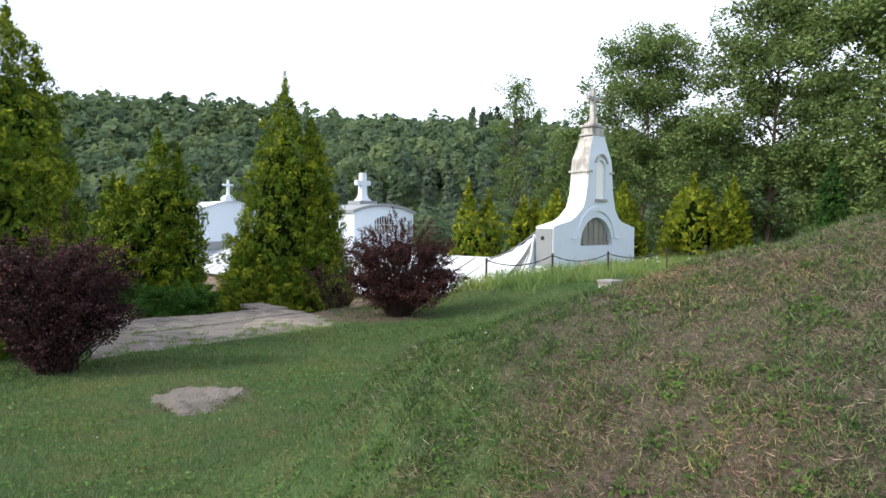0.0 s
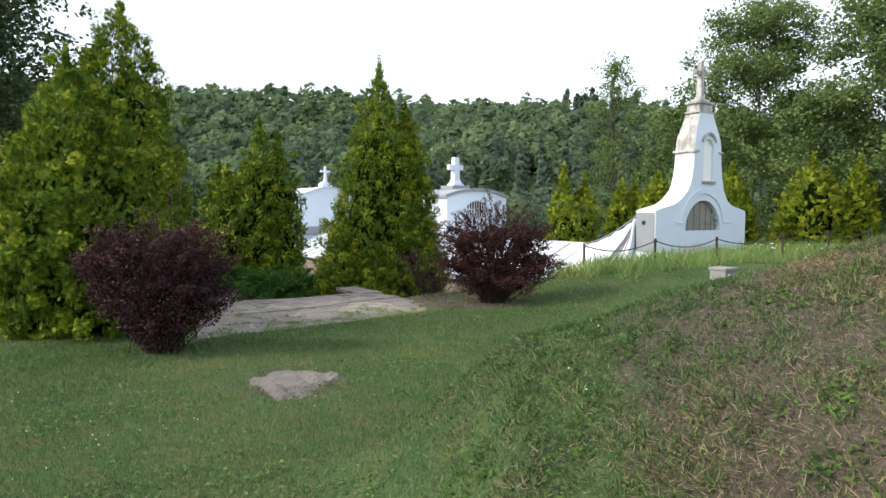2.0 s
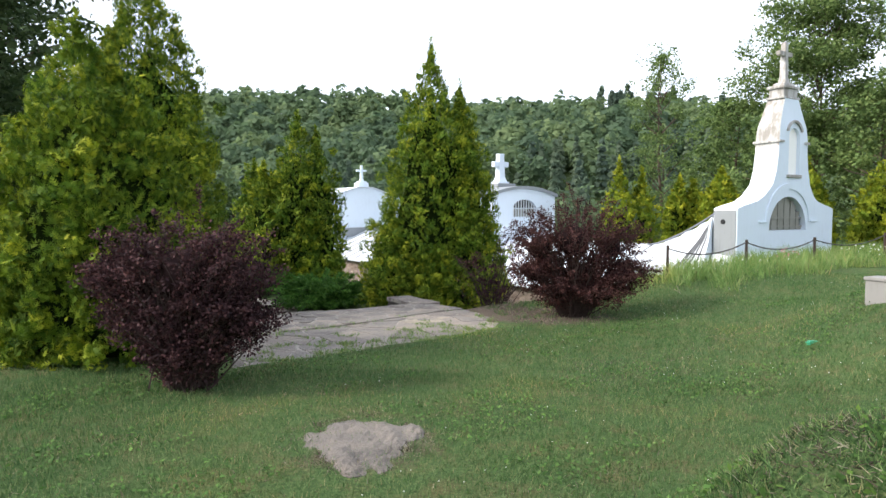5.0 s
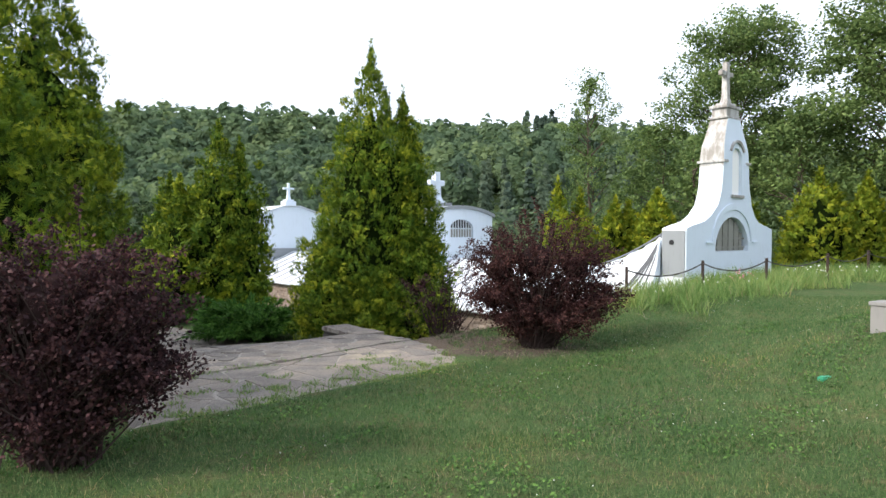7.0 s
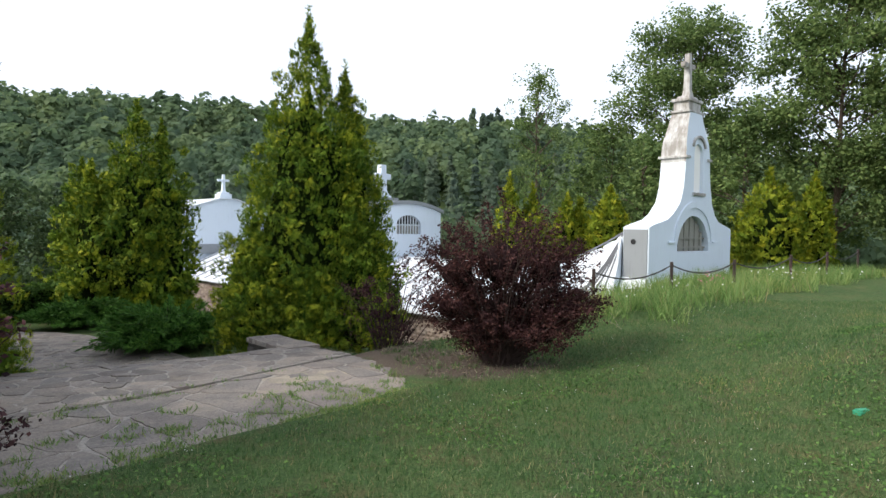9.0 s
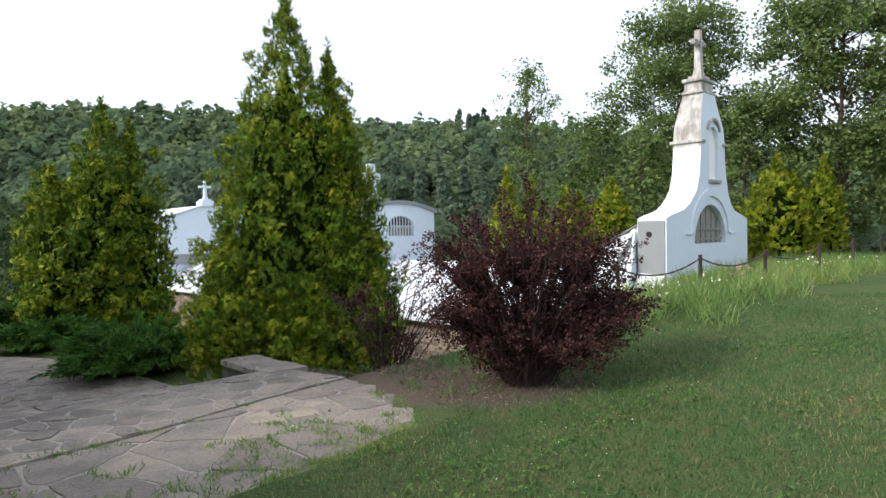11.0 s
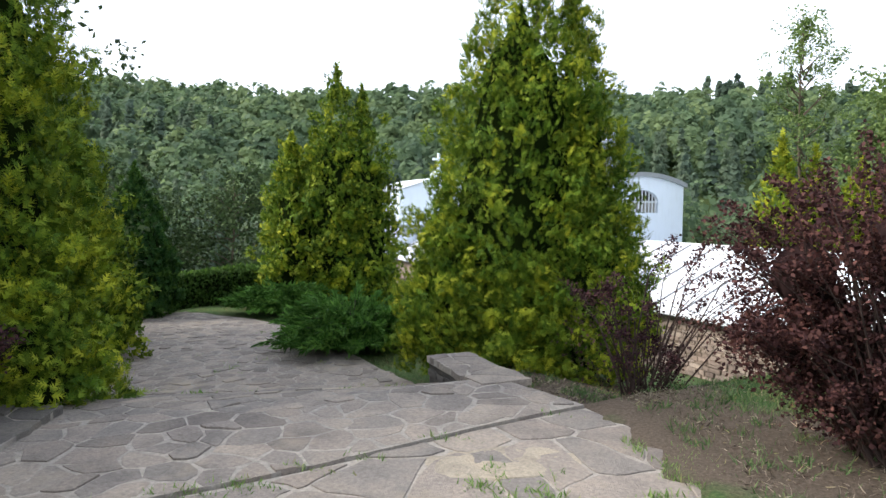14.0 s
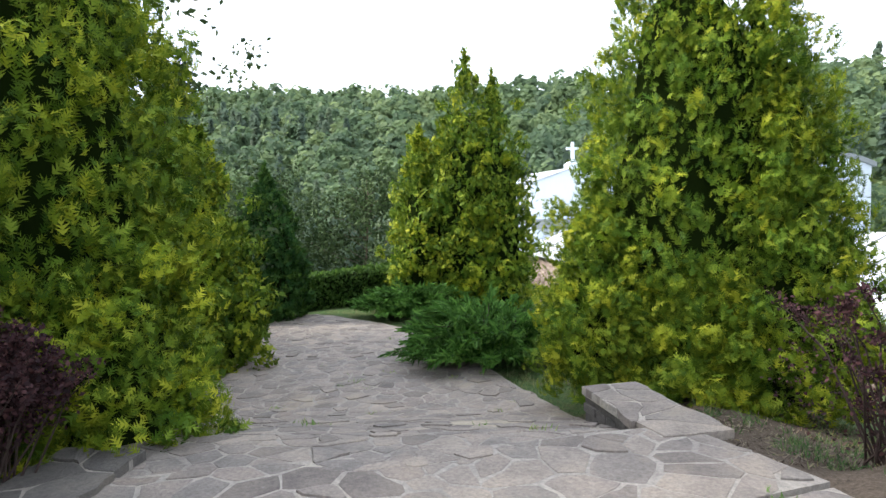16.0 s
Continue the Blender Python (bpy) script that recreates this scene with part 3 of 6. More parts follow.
def juniper(name, loc, arms, radius, height, rng_seed, label):
    """A spreading juniper: low arms that fan out and end in feathery shoots."""
    rng = np.random.default_rng(rng_seed)
    root = thing(name, loc, label, "shrub", "spreading junipers")
    bm = bmesh.new()
    P, U = [], []
    for i in range(arms):
        th = rng.uniform(0, math.tau)
        ln = radius * rng.uniform(0.45, 1.05)
        rise = height * rng.uniform(0.35, 1.0)
        base = np.array([rng.normal(0, 0.08), rng.normal(0, 0.08), -0.03])
        tip = np.array([math.cos(th) * ln, math.sin(th) * ln, rise * (1.05 - 0.72 * ln / radius)])
        mid = base * 0.45 + tip * 0.55 + np.array([0, 0, 0.18 * height])
        if i % 4 == 0:
            tube_bm([base, mid, tip], [0.02, 0.013, 0.004], 4, bm)
        m = 165
        s = rng.uniform(0.22, 1.0, m)[:, None]
        c = (1 - s) ** 2 * base + 2 * s * (1 - s) * mid + s * s * tip
        side = rng.normal(0, 1, (m, 3)) * np.array([0.085, 0.085, 0.018]) * (1.3 - 0.9 * s)
        P.append(c + side)
        dirn = (tip - mid) / np.linalg.norm(tip - mid)
        U.append(dirn * 1.1 + side * np.array([4.5, 4.5, 2.0]) + rng.normal(0, 0.18, (m, 3)) + np.array([0, 0, 0.12]))
    part("branches", bm, M_TWIG, root)
    P, U = np.concatenate(P), np.concatenate(U)
    P[:, 2] = np.maximum(P[:, 2], 0.04)
    n = len(P)
    shoot_v = [(-0.04, 0, 0), (0.04, 0, 0), (0.11, 0.45, 0.03), (0, 1, 0), (-0.11, 0.5, -0.03)]
    shoot_f = [(0, 1, 2), (0, 2, 4), (4, 2, 3)]
    v, f = scatter(shoot_v, shoot_f, P, frames_for(rng.normal(0, 1, (n, 3)) + np.array([0, 0, 0.6]), U), 0.13 * rng.uniform(0.6, 1.6, n))
    mesh_object("needles", array_mesh("needles", v, f), M_JUNIPER, root)
    return root


def leaf_tree(name, loc, height, spread, clumps, leaves, leaf, mat, rng_seed, label, bare=0.35, trunk_r=0.22, flat=1.0, group="trees beyond the building"):
    """A broadleaf tree: tapered trunk, forking limbs and separate leaf clumps with sky between them."""
    rng = np.random.default_rng(rng_seed)
    root = thing(name, loc, label, "tree", group)
    lean = rng.normal(0, 0.03, 2)
    top = np.array([lean[0] * height, lean[1] * height, height * 0.88])
    tb = bmesh.new()
    path = [np.array([0, 0, -0.5]), np.array([0, 0, height * 0.25]) + np.append(rng.normal(0, 0.15, 2), 0), top * 0.6 + np.append(rng.normal(0, 0.25, 2), 0), top]
    tube_bm(path, [trunk_r, trunk_r * 0.8, trunk_r * 0.45, 0.03], 8, tb)
    part("trunk", tb, M_BARK, root)
    C, R = [], []
    for i in range(clumps):
        hf = bare + (1 - bare) * (i + rng.uniform(0.2, 0.8)) / clumps
        th = rng.uniform(0, math.tau)
        env = math.sin(math.pi * min(1.0, (hf - bare) / (1 - bare) * 0.82 + 0.16)) ** 0.7
        rad = spread * env * rng.uniform(0.35, 1.0)
        c = np.array([math.cos(th) * rad, math.sin(th) * rad, height * hf * 0.97]) + top * 0.0
        c[:2] += lean * height * hf
        start = np.array([lean[0], lean[1], 1.0]) * height * max(0.18, hf - 0.08 - 0.25 * rad / max(height, 1))
        mid = start * 0.45 + c * 0.55 + rng.normal(0, 0.2, 3)
        part("limb", tube_bm([start, mid, c], [trunk_r * 0.30, trunk_r * 0.18, 0.015], 5), M_BARK, root)
        C.append(c)
        R.append(spread * rng.uniform(0.26, 0.46))
    C, R = np.array(C), np.array(R)
    sub = 7
    C2 = np.repeat(C, sub, 0) + rng.normal(0, 0.55, (len(C) * sub, 3)) * np.repeat(R, sub)[:, None] * np.array([1.1, 1.1, 0.8])
    R2 = np.repeat(R, sub) * rng.uniform(0.25, 0.5, len(C) * sub)
    pick = rng.integers(0, len(C2), leaves)
    d = np.clip(rng.normal(0, 1, (leaves, 3)), -1.5, 1.5)
    P = C2[pick] + d * R2[pick][:, None] * np.array([1, 1, 0.7 * flat]) * 0.72
    rot = frames_for(rng.normal(0, 0.8, (leaves, 3)) + np.array([0, 0, 0.9]), rng.normal(0, 1, (leaves, 3)) + np.array([0, 0, -0.3]))
    v, f = scatter(LEAF_V, LEAF_F, P, rot, leaf * rng.uniform(0.6, 1.4, leaves))
    mesh_object("crown", array_mesh("crown", v, f), mat, root)
    return root


# ---------- ground ----------
def axis(lo, hi, dense_lo, dense_hi, step):
    dense = np.arange(dense_lo, dense_hi + 1e-6, step)
    def out(start, end):
        r, d = [], step
        p = start
        while abs(p - end) > d * 1.2:
            d *= 1.22
            d = min(d, 14.0)
            p = p + d if end > start else p - d
            r.append(p)
        r.append(end)
        return r
    return np.array(sorted(out(dense_lo, lo)) + list(dense) + out(dense_hi, hi))


def bare_amount(x, y):
    """How worn the turf is: soil under the shrubs, round the bare rock and on the mound."""
    def spot(cx, cy, r):
        return np.exp(-(((x - cx) ** 2 + (y - cy) ** 2) / (r * r)) ** 1.5)
    w = 0.8 * spot(-1.1, 14.2, 1.0) + 0.5 * spot(-2.7, 15.4, 1.0) + 0.55 * spot(-2.72, 7.0, 0.75) + 0.22 * spot(-4.9, 8.0, 1.2) + 0.7 * spot(-4.4, 17.6, 1.9) + 0.8 * spot(-3.5, 16.1, 1.3) + 0.75 * spot(-2.1, 14.1, 0.9)
    mound = step01((x + 0.2) / 1.0) * step01((5.3 - y) / 0.8) * step01((y - 1.0) / 1.5)
    return np.clip(w + 0.70 * mound + 0.05, 0, 1)


def build_ground():
    xs, ys = axis(-700, 700, -16, 10, 0.25), axis(-250, 900, -1, 28, 0.25)
    X, Y = np.meshgrid(xs, ys)
    Z = ground_z(X, Y)
    nx, ny = len(xs), len(ys)
    v = np.stack([X, Y, Z], 2).reshape(-1, 3)
    i = np.arange(nx * ny).reshape(ny, nx)
    q0, q1, q2, q3 = i[:-1, :-1].ravel(), i[:-1, 1:].ravel(), i[1:, 1:].ravel(), i[1:, :-1].ravel()
    f = np.concatenate([np.stack([q0, q1, q2], 1), np.stack([q0, q2, q3], 1)])
    me = array_mesh("ground", v, f, ("bare", bare_amount(X, Y).ravel()))
    me.polygons.foreach_set("use_smooth", [True] * len(me.polygons))
    ob = mesh_object("ground", me, M_GROUND)
    return tagged(ob, "sloping mown lawn with a rough grassy mound and wooded hill", "ground", kind="structure")


build_ground()

# ---------- the sunken church: walls, roof, tower ----------
BANG = math.atan2(BU[1], BU[0])
church = thing("church", bw(0, 0, 0), "white rendered sunken church with sheet-metal roof and rubble walls", "church", rz=BANG)
# in the church's own coordinates: x = u, y = v

WIN_Z, WIN_R = 0.87, 1.12
# bell gable
def gable_half(z):
    """Half width of the bell gable at height z."""
    pts = [(-3.2, 2.86), (1.58, 2.86), (1.66, 2.60), (1.80, 1.85), (2.0, 1.48), (2.35, 1.14), (2.85, 0.96), (3.35, 0.88), (3.80, 0.86), (4.25, 0.80), (4.7, 0.62), (5.18, 0.42)]
    for (z0, h0), (z1, h1) in zip(pts, pts[1:]):
        if z <= z1:
            return h0 + (h1 - h0) * (z - z0) / (z1 - z0)
    return pts[-1][1]


TD = 0.80
UP = 3.04  # the upper stage stands a little off the middle


def gable_mid(z):
    return MID + (UP - MID) * float(step01((z - 1.6) / 1.0))


profile = [1.58, 1.62, 1.68, 1.74, 1.82, 1.9, 2.0, 2.15, 2.35, 2.6, 2.85, 3.1, 3.35, 3.6]
low_out = [(MID + 2.86, -3.2)] + [(gable_mid(z) + gable_half(z), z) for z in profile] + [(gable_mid(z) - gable_half(z), z) for z in reversed(profile)] + [(MID - 2.86, -3.2)]
belfry = part("bell_gable", extrude_bm(low_out, 0, TD), M_WHITE, church, "white plastered bell gable with concave shoulders")


def cut(ob, bm):
    """Cuts a bmesh solid out of a mesh object, for good."""
    me = bpy.data.meshes.new("cutter")
    bm.to_mesh(me)
    bm.free()
    c = new("cutter", me)
    c.parent = ob.parent
    md = ob.modifiers.new("cut", "BOOLEAN")
    md.operation, md.solver, md.object = "DIFFERENCE", "EXACT", c
    dg = bpy.context.evaluated_depsgraph_get()
    done = bpy.data.meshes.new_from_object(ob.evaluated_get(dg))
    ob.modifiers.clear()
    old = ob.data
    ob.data = done
    bpy.data.objects.remove(c)
    bpy.data.meshes.remove(me)
    bpy.data.meshes.remove(old)


def arch(cx, z0, r, rise=1.0, steps=18, spring=0.0):
    pts = [(cx + r, z0)] + ([(cx + r, z0 + spring)] if spring else [])
    pts += [(cx + r * math.cos(math.pi * i / steps), z0 + spring + r * rise * math.sin(math.pi * i / steps)) for i in range(1 if not spring else 0, steps + (0 if not spring else 1))]
    return pts + [(cx - r, z0)]


cut(belfry, extrude_bm(arch(MID - 0.02, WIN_Z, WIN_R, 0.99), -0.2, 0.30))
cut(belfry, extrude_bm(arch(UP + 0.04, 2.70, 0.33, 1.0, 12, 1.2), -0.2, 0.34))
upper_z = [3.6, 3.7, 3.8, 4.0, 4.25, 4.5, 4.7, 4.9, 5.05, 5.18]
ub = bmesh.new()
urows = []
for z in upper_z:
    h, e = gable_half(z), 0.10 * float(step01((z - 3.9) / 1.3))
    urows.append([ub.verts.new((UP + sx * h, TD / 2 + sy * (TD / 2 - e), z)) for sx, sy in ((-1, -1), (1, -1), (1, 1), (-1, 1))])
for r0, r1 in zip(urows, urows[1:]):
    for k in range(4):
        ub.faces.new((r0[k], r0[(k + 1) % 4], r1[(k + 1) % 4], r1[k])).material_index = 1 if k in (1, 3) else 0
ub.faces.new(urows[0][::-1])
ub.faces.new(urows[-1])
upper = part("upper_stage", ub, M_WHITE, church, "white upper stage with weathered grey flanks")
upper.data.materials.append(M_STAINED)
cut(upper, extrude_bm(arch(UP + 0.04, 2.70, 0.33, 1.0, 12, 1.2), -0.2, 0.34))
part("cornice", box_bm(UP - 0.93, UP + 0.93, 0.30, TD + 0.07, 3.72, 3.80, 0.02), M_STAINED, church, "thin moulded string course")
for s in (-1, 1):
    part("cornice", box_bm(UP + s * 0.78 - 0.14, UP + s * 0.78 + 0.14, -0.06, 0.298, 3.72, 3.80, 0.02), M_STAINED, church)
part("cap", box_bm(UP - 0.50, UP + 0.50, 0.09, TD - 0.09, 5.18, 5.25, 0.02), M_STAINED, church)
part("cap", box_bm(UP - 0.42, UP + 0.42, 0.15, TD - 0.15, 5.25, 5.52, 0.02), M_STAINED, church, "weathered square cap block")
part("cap", box_bm(UP - 0.50, UP + 0.50, 0.10, TD - 0.10, 5.52, 5.62, 0.03), M_STAINED, church)
part("cap", box_bm(UP - 0.30, UP + 0.30, 0.2, TD - 0.2, 5.62, 5.72, 0.02), M_STAINED, church)


def cross_part(x, y, z0, z1, arm_z, arm, thick, parent, mat, name="cross"):
    bm = bmesh.new()
    n = 10
    # slightly tapering shaft
    for zz0, zz1, w0, w1 in ((z0, z0 + 0.16 * (z1 - z0), thick * 0.95, thick * 0.66), (z0 + 0.16 * (z1 - z0), z1, thick * 0.64, thick * 0.52)):
        a = [bm.verts.new((x + sx * w0, y + sy * w0, zz0)) for sx, sy in ((-1, -1), (1, -1), (1, 1), (-1, 1))]
        b = [bm.verts.new((x + sx * w1, y + sy * w1, zz1)) for sx, sy in ((-1, -1), (1, -1), (1, 1), (-1, 1))]
        bm.faces.new(a[::-1])
        bm.faces.new(b)
        for k in range(4):
            bm.faces.new((a[k], a[(k + 1) % 4], b[(k + 1) % 4], b[k]))
    w = thick * 0.50
    box_bm(x - arm, x + arm, y - w, y + w, arm_z - w, arm_z + w, w * 0.35, bm)
    return part(name, bm, mat, parent, "white stone cross")


cross_part(UP, TD / 2, 5.70, 7.08, 6.70, 0.38, 0.15, church, M_STAINED)
# lunette: boards, surround, niche sill
part("window_surround", extrude_bm(arch(MID - 0.02, WIN_Z + 0.30, WIN_R + 0.22, 0.93)[:-1] + [(MID - 0.02 - WIN_R - 0.22, WIN_Z + 0.30), (MID - 0.02 - WIN_R - 0.10, WIN_Z + 0.30)] + arch(MID - 0.02, WIN_Z + 0.30, WIN_R + 0.10, 0.86)[::-1][1:], -0.045, 0.02), M_WHITE, church, "raised plaster hood mould")
for s in (-1, 1):
    part("hood_stop", box_bm(MID + s * (WIN_R + 0.42) - 0.2, MID + s * (WIN_R + 0.42) + 0.2, -0.05, 0.01, WIN_Z + 0.26, WIN_Z + 0.32, 0.01), M_WHITE, church)
lunette = part("lunette_backing", extrude_bm(arch(MID - 0.02, WIN_Z + 0.01, WIN_R - 0.01, 0.985), 0.22, 0.27), M_VOID, church, "boarded-up half-round bell window")
nb = 12
for i in range(nb):
    x0 = MID - 0.02 - WIN_R + 2 * WIN_R * (i + 0.08) / nb
    x1 = MID - 0.02 - WIN_R + 2 * WIN_R * (i + 0.92) / nb
    xm = max(abs(x0 - MID + 0.02), abs(x1 - MID + 0.02))
    top = WIN_Z + math.sqrt(max(0.01, (WIN_R - 0.01) ** 2 - xm * xm)) * 0.985
    part("board", box_bm(x0, x1, 0.14 + 0.02 * (i % 2), 0.20, WIN_Z + 0.012, max(top, WIN_Z + 0.12), 0.006), M_WOODGREY, lunette)
for zz in (WIN_Z + 0.38, WIN_Z + 0.10):
    hw = math.sqrt(WIN_R ** 2 - (zz - WIN_Z) ** 2) - 0.05
    part("cross_bar", box_bm(MID - hw, MID + hw, 0.115, 0.138, zz, zz + 0.05), M_WOODGREY, lunette)
part("niche_back", extrude_bm(arch(UP + 0.04, 2.704, 0.326, 1.0, 12, 1.196), 0.10, 0.336), M_NICHE, church, "bright white niche lining")
part("niche_sill", box_bm(UP - 0.38, UP + 0.46, -0.07, 0.10, 2.60, 2.698, 0.02), M_STAINED, church, "worn stone niche sill")
part("niche_hood", extrude_bm([(UP + 0.04 + 0.50 * math.cos(t), 3.98 + 0.50 * math.sin(t)) for t in np.linspace(0.3, math.pi - 0.3, 14)] + [(UP + 0.04 + 0.42 * math.cos(t), 3.98 + 0.42 * math.sin(t)) for t in np.linspace(math.pi - 0.3, 0.3, 14)], -0.04, 0.02), M_STAINED, church)
# zinc panel with a round vent on the tower's flank
panel = part("flank_panel", box_bm(-0.028, -0.002, 0.04, TD - 0.02, 0.12, 1.52, 0.008), M_ZINC, church, "grey zinc flank sheet with round vent")
vb = bmesh.new()
bmesh.ops.create_cone(vb, cap_ends=True, segments=18, radius1=0.075, radius2=0.075, depth=0.03, matrix=Matrix.Translation((-0.034, 0.46, 1.17)) @ Matrix.Rotation(math.pi / 2, 4, "Y"))
part("vent", vb, M_VOID, panel)


# nave roof
EAVE_U, EAVE_Z, RIDGE_Z, NAVE_END = -1.0, -1.50, 0.12, 33.0


def roof_z(u, v):
    k = np.clip(1 - (v - 0.8) / 4.9, 0, 1) ** 1.25
    flat, top = 2.75 * k, RIDGE_Z + 1.32 * k
    d = abs(u - MID)
    half = MID - EAVE_U
    if d <= flat:
        return float(top)
    return float(top + (EAVE_Z - top) * (d - flat) / (half - flat))


rb = bmesh.new()
us = [EAVE_U, -0.7, -0.35, 0.0, 0.12, 0.4, 0.9, 1.5, 2.2, MID, 3.5, 4.2, 4.8, 5.3, 5.6, 5.72, 6.1, 6.4, 6.72]
vs = [0.82 + 0.35 * i for i in range(15)] + [6.5 + 1.4 * i for i in range(20)]
vs = [v for v in vs if v < 33]
for lift in (0.0, -0.05):
    grid = [[rb.verts.new((u, v, roof_z(u, v) + lift)) for u in us] for v in vs]
    for r0, r1 in zip(grid, grid[1:]):
        for k in range(len(us) - 1):
            rb.faces.new((r0[k], r0[k + 1], r1[k + 1], r1[k]) if lift == 0 else (r1[k], r1[k + 1], r0[k + 1], r0[k]))
    if lift == 0:
        top_grid = grid
ga, gb = top_grid, grid
for k in range(len(us) - 1):
    rb.faces.new((ga[0][k + 1], ga[0][k], gb[0][k], gb[0][k + 1]))
    rb.faces.new((ga[-1][k], ga[-1][k + 1], gb[-1][k + 1], gb[-1][k]))
for j in range(len(vs) - 1):
    rb.faces.new((ga[j][0], ga[j + 1][0], gb[j + 1][0], gb[j][0]))
    rb.faces.new((ga[j + 1][-1], ga[j][-1], gb[j][-1], gb[j + 1][-1]))
roof = part("roof", rb, M_SHEET, church, "white painted standing-seam sheet roof")
# seams: fan ribs near the tower, then cross seams
for i in range(24):
    v0 = 5.4 + 1.12 * i
    part("seam", tube_bm([(EAVE_U + 0.01, v0, roof_z(EAVE_U, v0) + 0.015), (0.9, v0, roof_z(0.9, v0) + 0.015), (MID, v0, roof_z(MID, v0) + 0.015)], 0.034, 4), M_SEAM, roof)
for v_low, u_top in ((1.5, -0.05), (2.5, 0.02), (3.5, 0.05), (4.4, 0.1), (5.0, 0.14)):
    pts = []
    for q in range(9):
        w = q / 8
        u = EAVE_U + 0.02 + (u_top + 0.12 - EAVE_U) * w
        v = v_low + (0.9 - v_low) * w
        pts.append((u, v, roof_z(u, v) + 0.018))
    part("seam", tube_bm(pts, 0.034, 4), M_SEAM, roof)
pts = [(MID - 2.75 * max(0, 1 - (v - 0.8) / 4.9) ** 1.25, v, roof_z(MID, v) + 0.02) for v in np.linspace(0.85, 5.7, 12)]
part("seam", tube_bm(pts, 0.03, 4), M_SEAM, roof, "grey hip flashing")
part("ridge_cap", tube_bm([(MID, 5.6, RIDGE_Z + 0.03), (MID, 14.1, RIDGE_Z + 0.03)], 0.035, 5), M_SHEET, roof)
part("gutter", box_bm(EAVE_U - 0.12, EAVE_U - 0.003, 0.9, NAVE_END, EAVE_Z - 0.13, EAVE_Z - 0.02, 0.02), M_SHEET, roof, "white painted eaves gutter")
part("eaves_board", box_bm(EAVE_U + 0.0, EAVE_U + 0.24, 0.9, NAVE_END, EAVE_Z - 0.20, EAVE_Z - 0.135), M_SEAM, roof)
sk = bmesh.new()
for lift in (0.0, -0.06):
    q = [sk.verts.new(p) for p in ((EAVE_U, -0.15, EAVE_Z + lift), (-0.032, 0.02, 0.10 + lift), (-0.032, 0.81, 0.16 + lift), (EAVE_U, 0.81, EAVE_Z + lift))]
    sk.faces.new(q if lift else q[::-1])
    if lift == 0:
        q_top = q
for k in range(4):
    sk.faces.new((q_top[k], q_top[(k + 1) % 4], q[(k + 1) % 4], q[k]))
bmesh.ops.recalc_face_normals(sk, faces=sk.faces)
part("hip_skirt", sk, M_SHEET, roof, "white sheet apron beside the tower")
part("seam", tube_bm([(EAVE_U, -0.15, EAVE_Z + 0.015), (-0.035, 0.02, 0.115)], 0.03, 4), M_SEAM, roof)
part("seam", tube_bm([(EAVE_U, 0.81, EAVE_Z + 0.015), (-0.035, 0.81, 0.175)], 0.026, 4), M_SEAM, roof)
part("end_wall", box_bm(-0.72, -0.035, -0.02, 0.80, -4.0, EAVE_Z - 0.07), M_WHITE, church)
part("gusset", extrude_bm([(-0.72, EAVE_Z - 0.069), (-0.036, EAVE_Z - 0.069), (-0.036, 0.03), (-0.72, -1.08)], 0.03, 0.80), M_WHITE, church)
part("roof_end", extrude_bm([(-0.70, -1.6), (0.0, -1.6), (0.0, 1.30), (-0.05, 1.25)], 0.84, 0.9), M_WHITE, church)
# nave walls
WALL_U = -0.72
for nm, x0, x1, y0, y1 in (("wall", WALL_U, WALL_U + 0.5, 0.85, NAVE_END), ("wall", 6.0, 6.5, 0.85, NAVE_END), ("wall", WALL_U + 0.502, 5.998, NAVE_END - 0.5, NAVE_END)):
    wl_ob = part(nm, box_bm(x0, x1, y0, y1, -4.5, EAVE_Z - 0.06), M_JOINT, church, "rough coursed rubble stone wall")
    if x0 == WALL_U:
        nave_wall = wl_ob

# lantern block over the crossing
LU0, LU1, LV0, LV1 = 1.42, 5.65, 14.2, 18.4
lc = (LU0 + LU1) / 2
LH = (LU1 - LU0) / 2


def lantern_top(x):
    return 2.66 - 0.36 * ((x - lc) / LH) ** 2


lxs = [LU1 - (LU1 - LU0) * i / 14 for i in range(15)]
lan_out = [(LU0, -1.6), (LU1, -1.6)] + [(x, lantern_top(x)) for x in lxs]
lantern = part("lantern_block", extrude_bm(lan_out, LV0, LV1), M_WHITE, church, "white plastered block with arched grille window")
LW = lc
cut(lantern, extrude_bm(arch(LW, 1.22, 0.78, 0.62, 14, 0.42), LV0 - 0.2, LV0 + 0.25))
rxs = [LU1 + 0.12 - (LU1 - LU0 + 0.24) * i / 14 for i in range(15)]
lro = [(x, lantern_top(x) + 0.17) for x in rxs] + [(x, lantern_top(x) + 0.004) for x in reversed(rxs)]
part("lantern_roof", extrude_bm(lro, LV0 - 0.10, LV1 + 0.1), M_ZINC, church, "curved grey sheet-metal roof")
grille = part("grille_backing", extrude_bm(arch(LW, 1.23, 0.77, 0.61, 14, 0.42), LV0 + 0.18, LV0 + 0.22), M_VOID, church, "arched window with vertical bars")
for i in range(9):
    x = LW - 0.70 + 1.40 * i / 8
    zt = 1.23 + 0.42 + 0.61 * 0.77 * math.sqrt(max(0.02, 1 - ((x - LW) / 0.77) ** 2))
    part("bar", box_bm(x - 0.022, x + 0.022, LV0 + 0.06, LV0 + 0.10, 1.225, zt), M_SHEET, grille)
part("rail", box_bm(LW - 0.77, LW + 0.77, LV0 + 0.055, LV0 + 0.058, 1.63, 1.69), M_SHEET, grille)
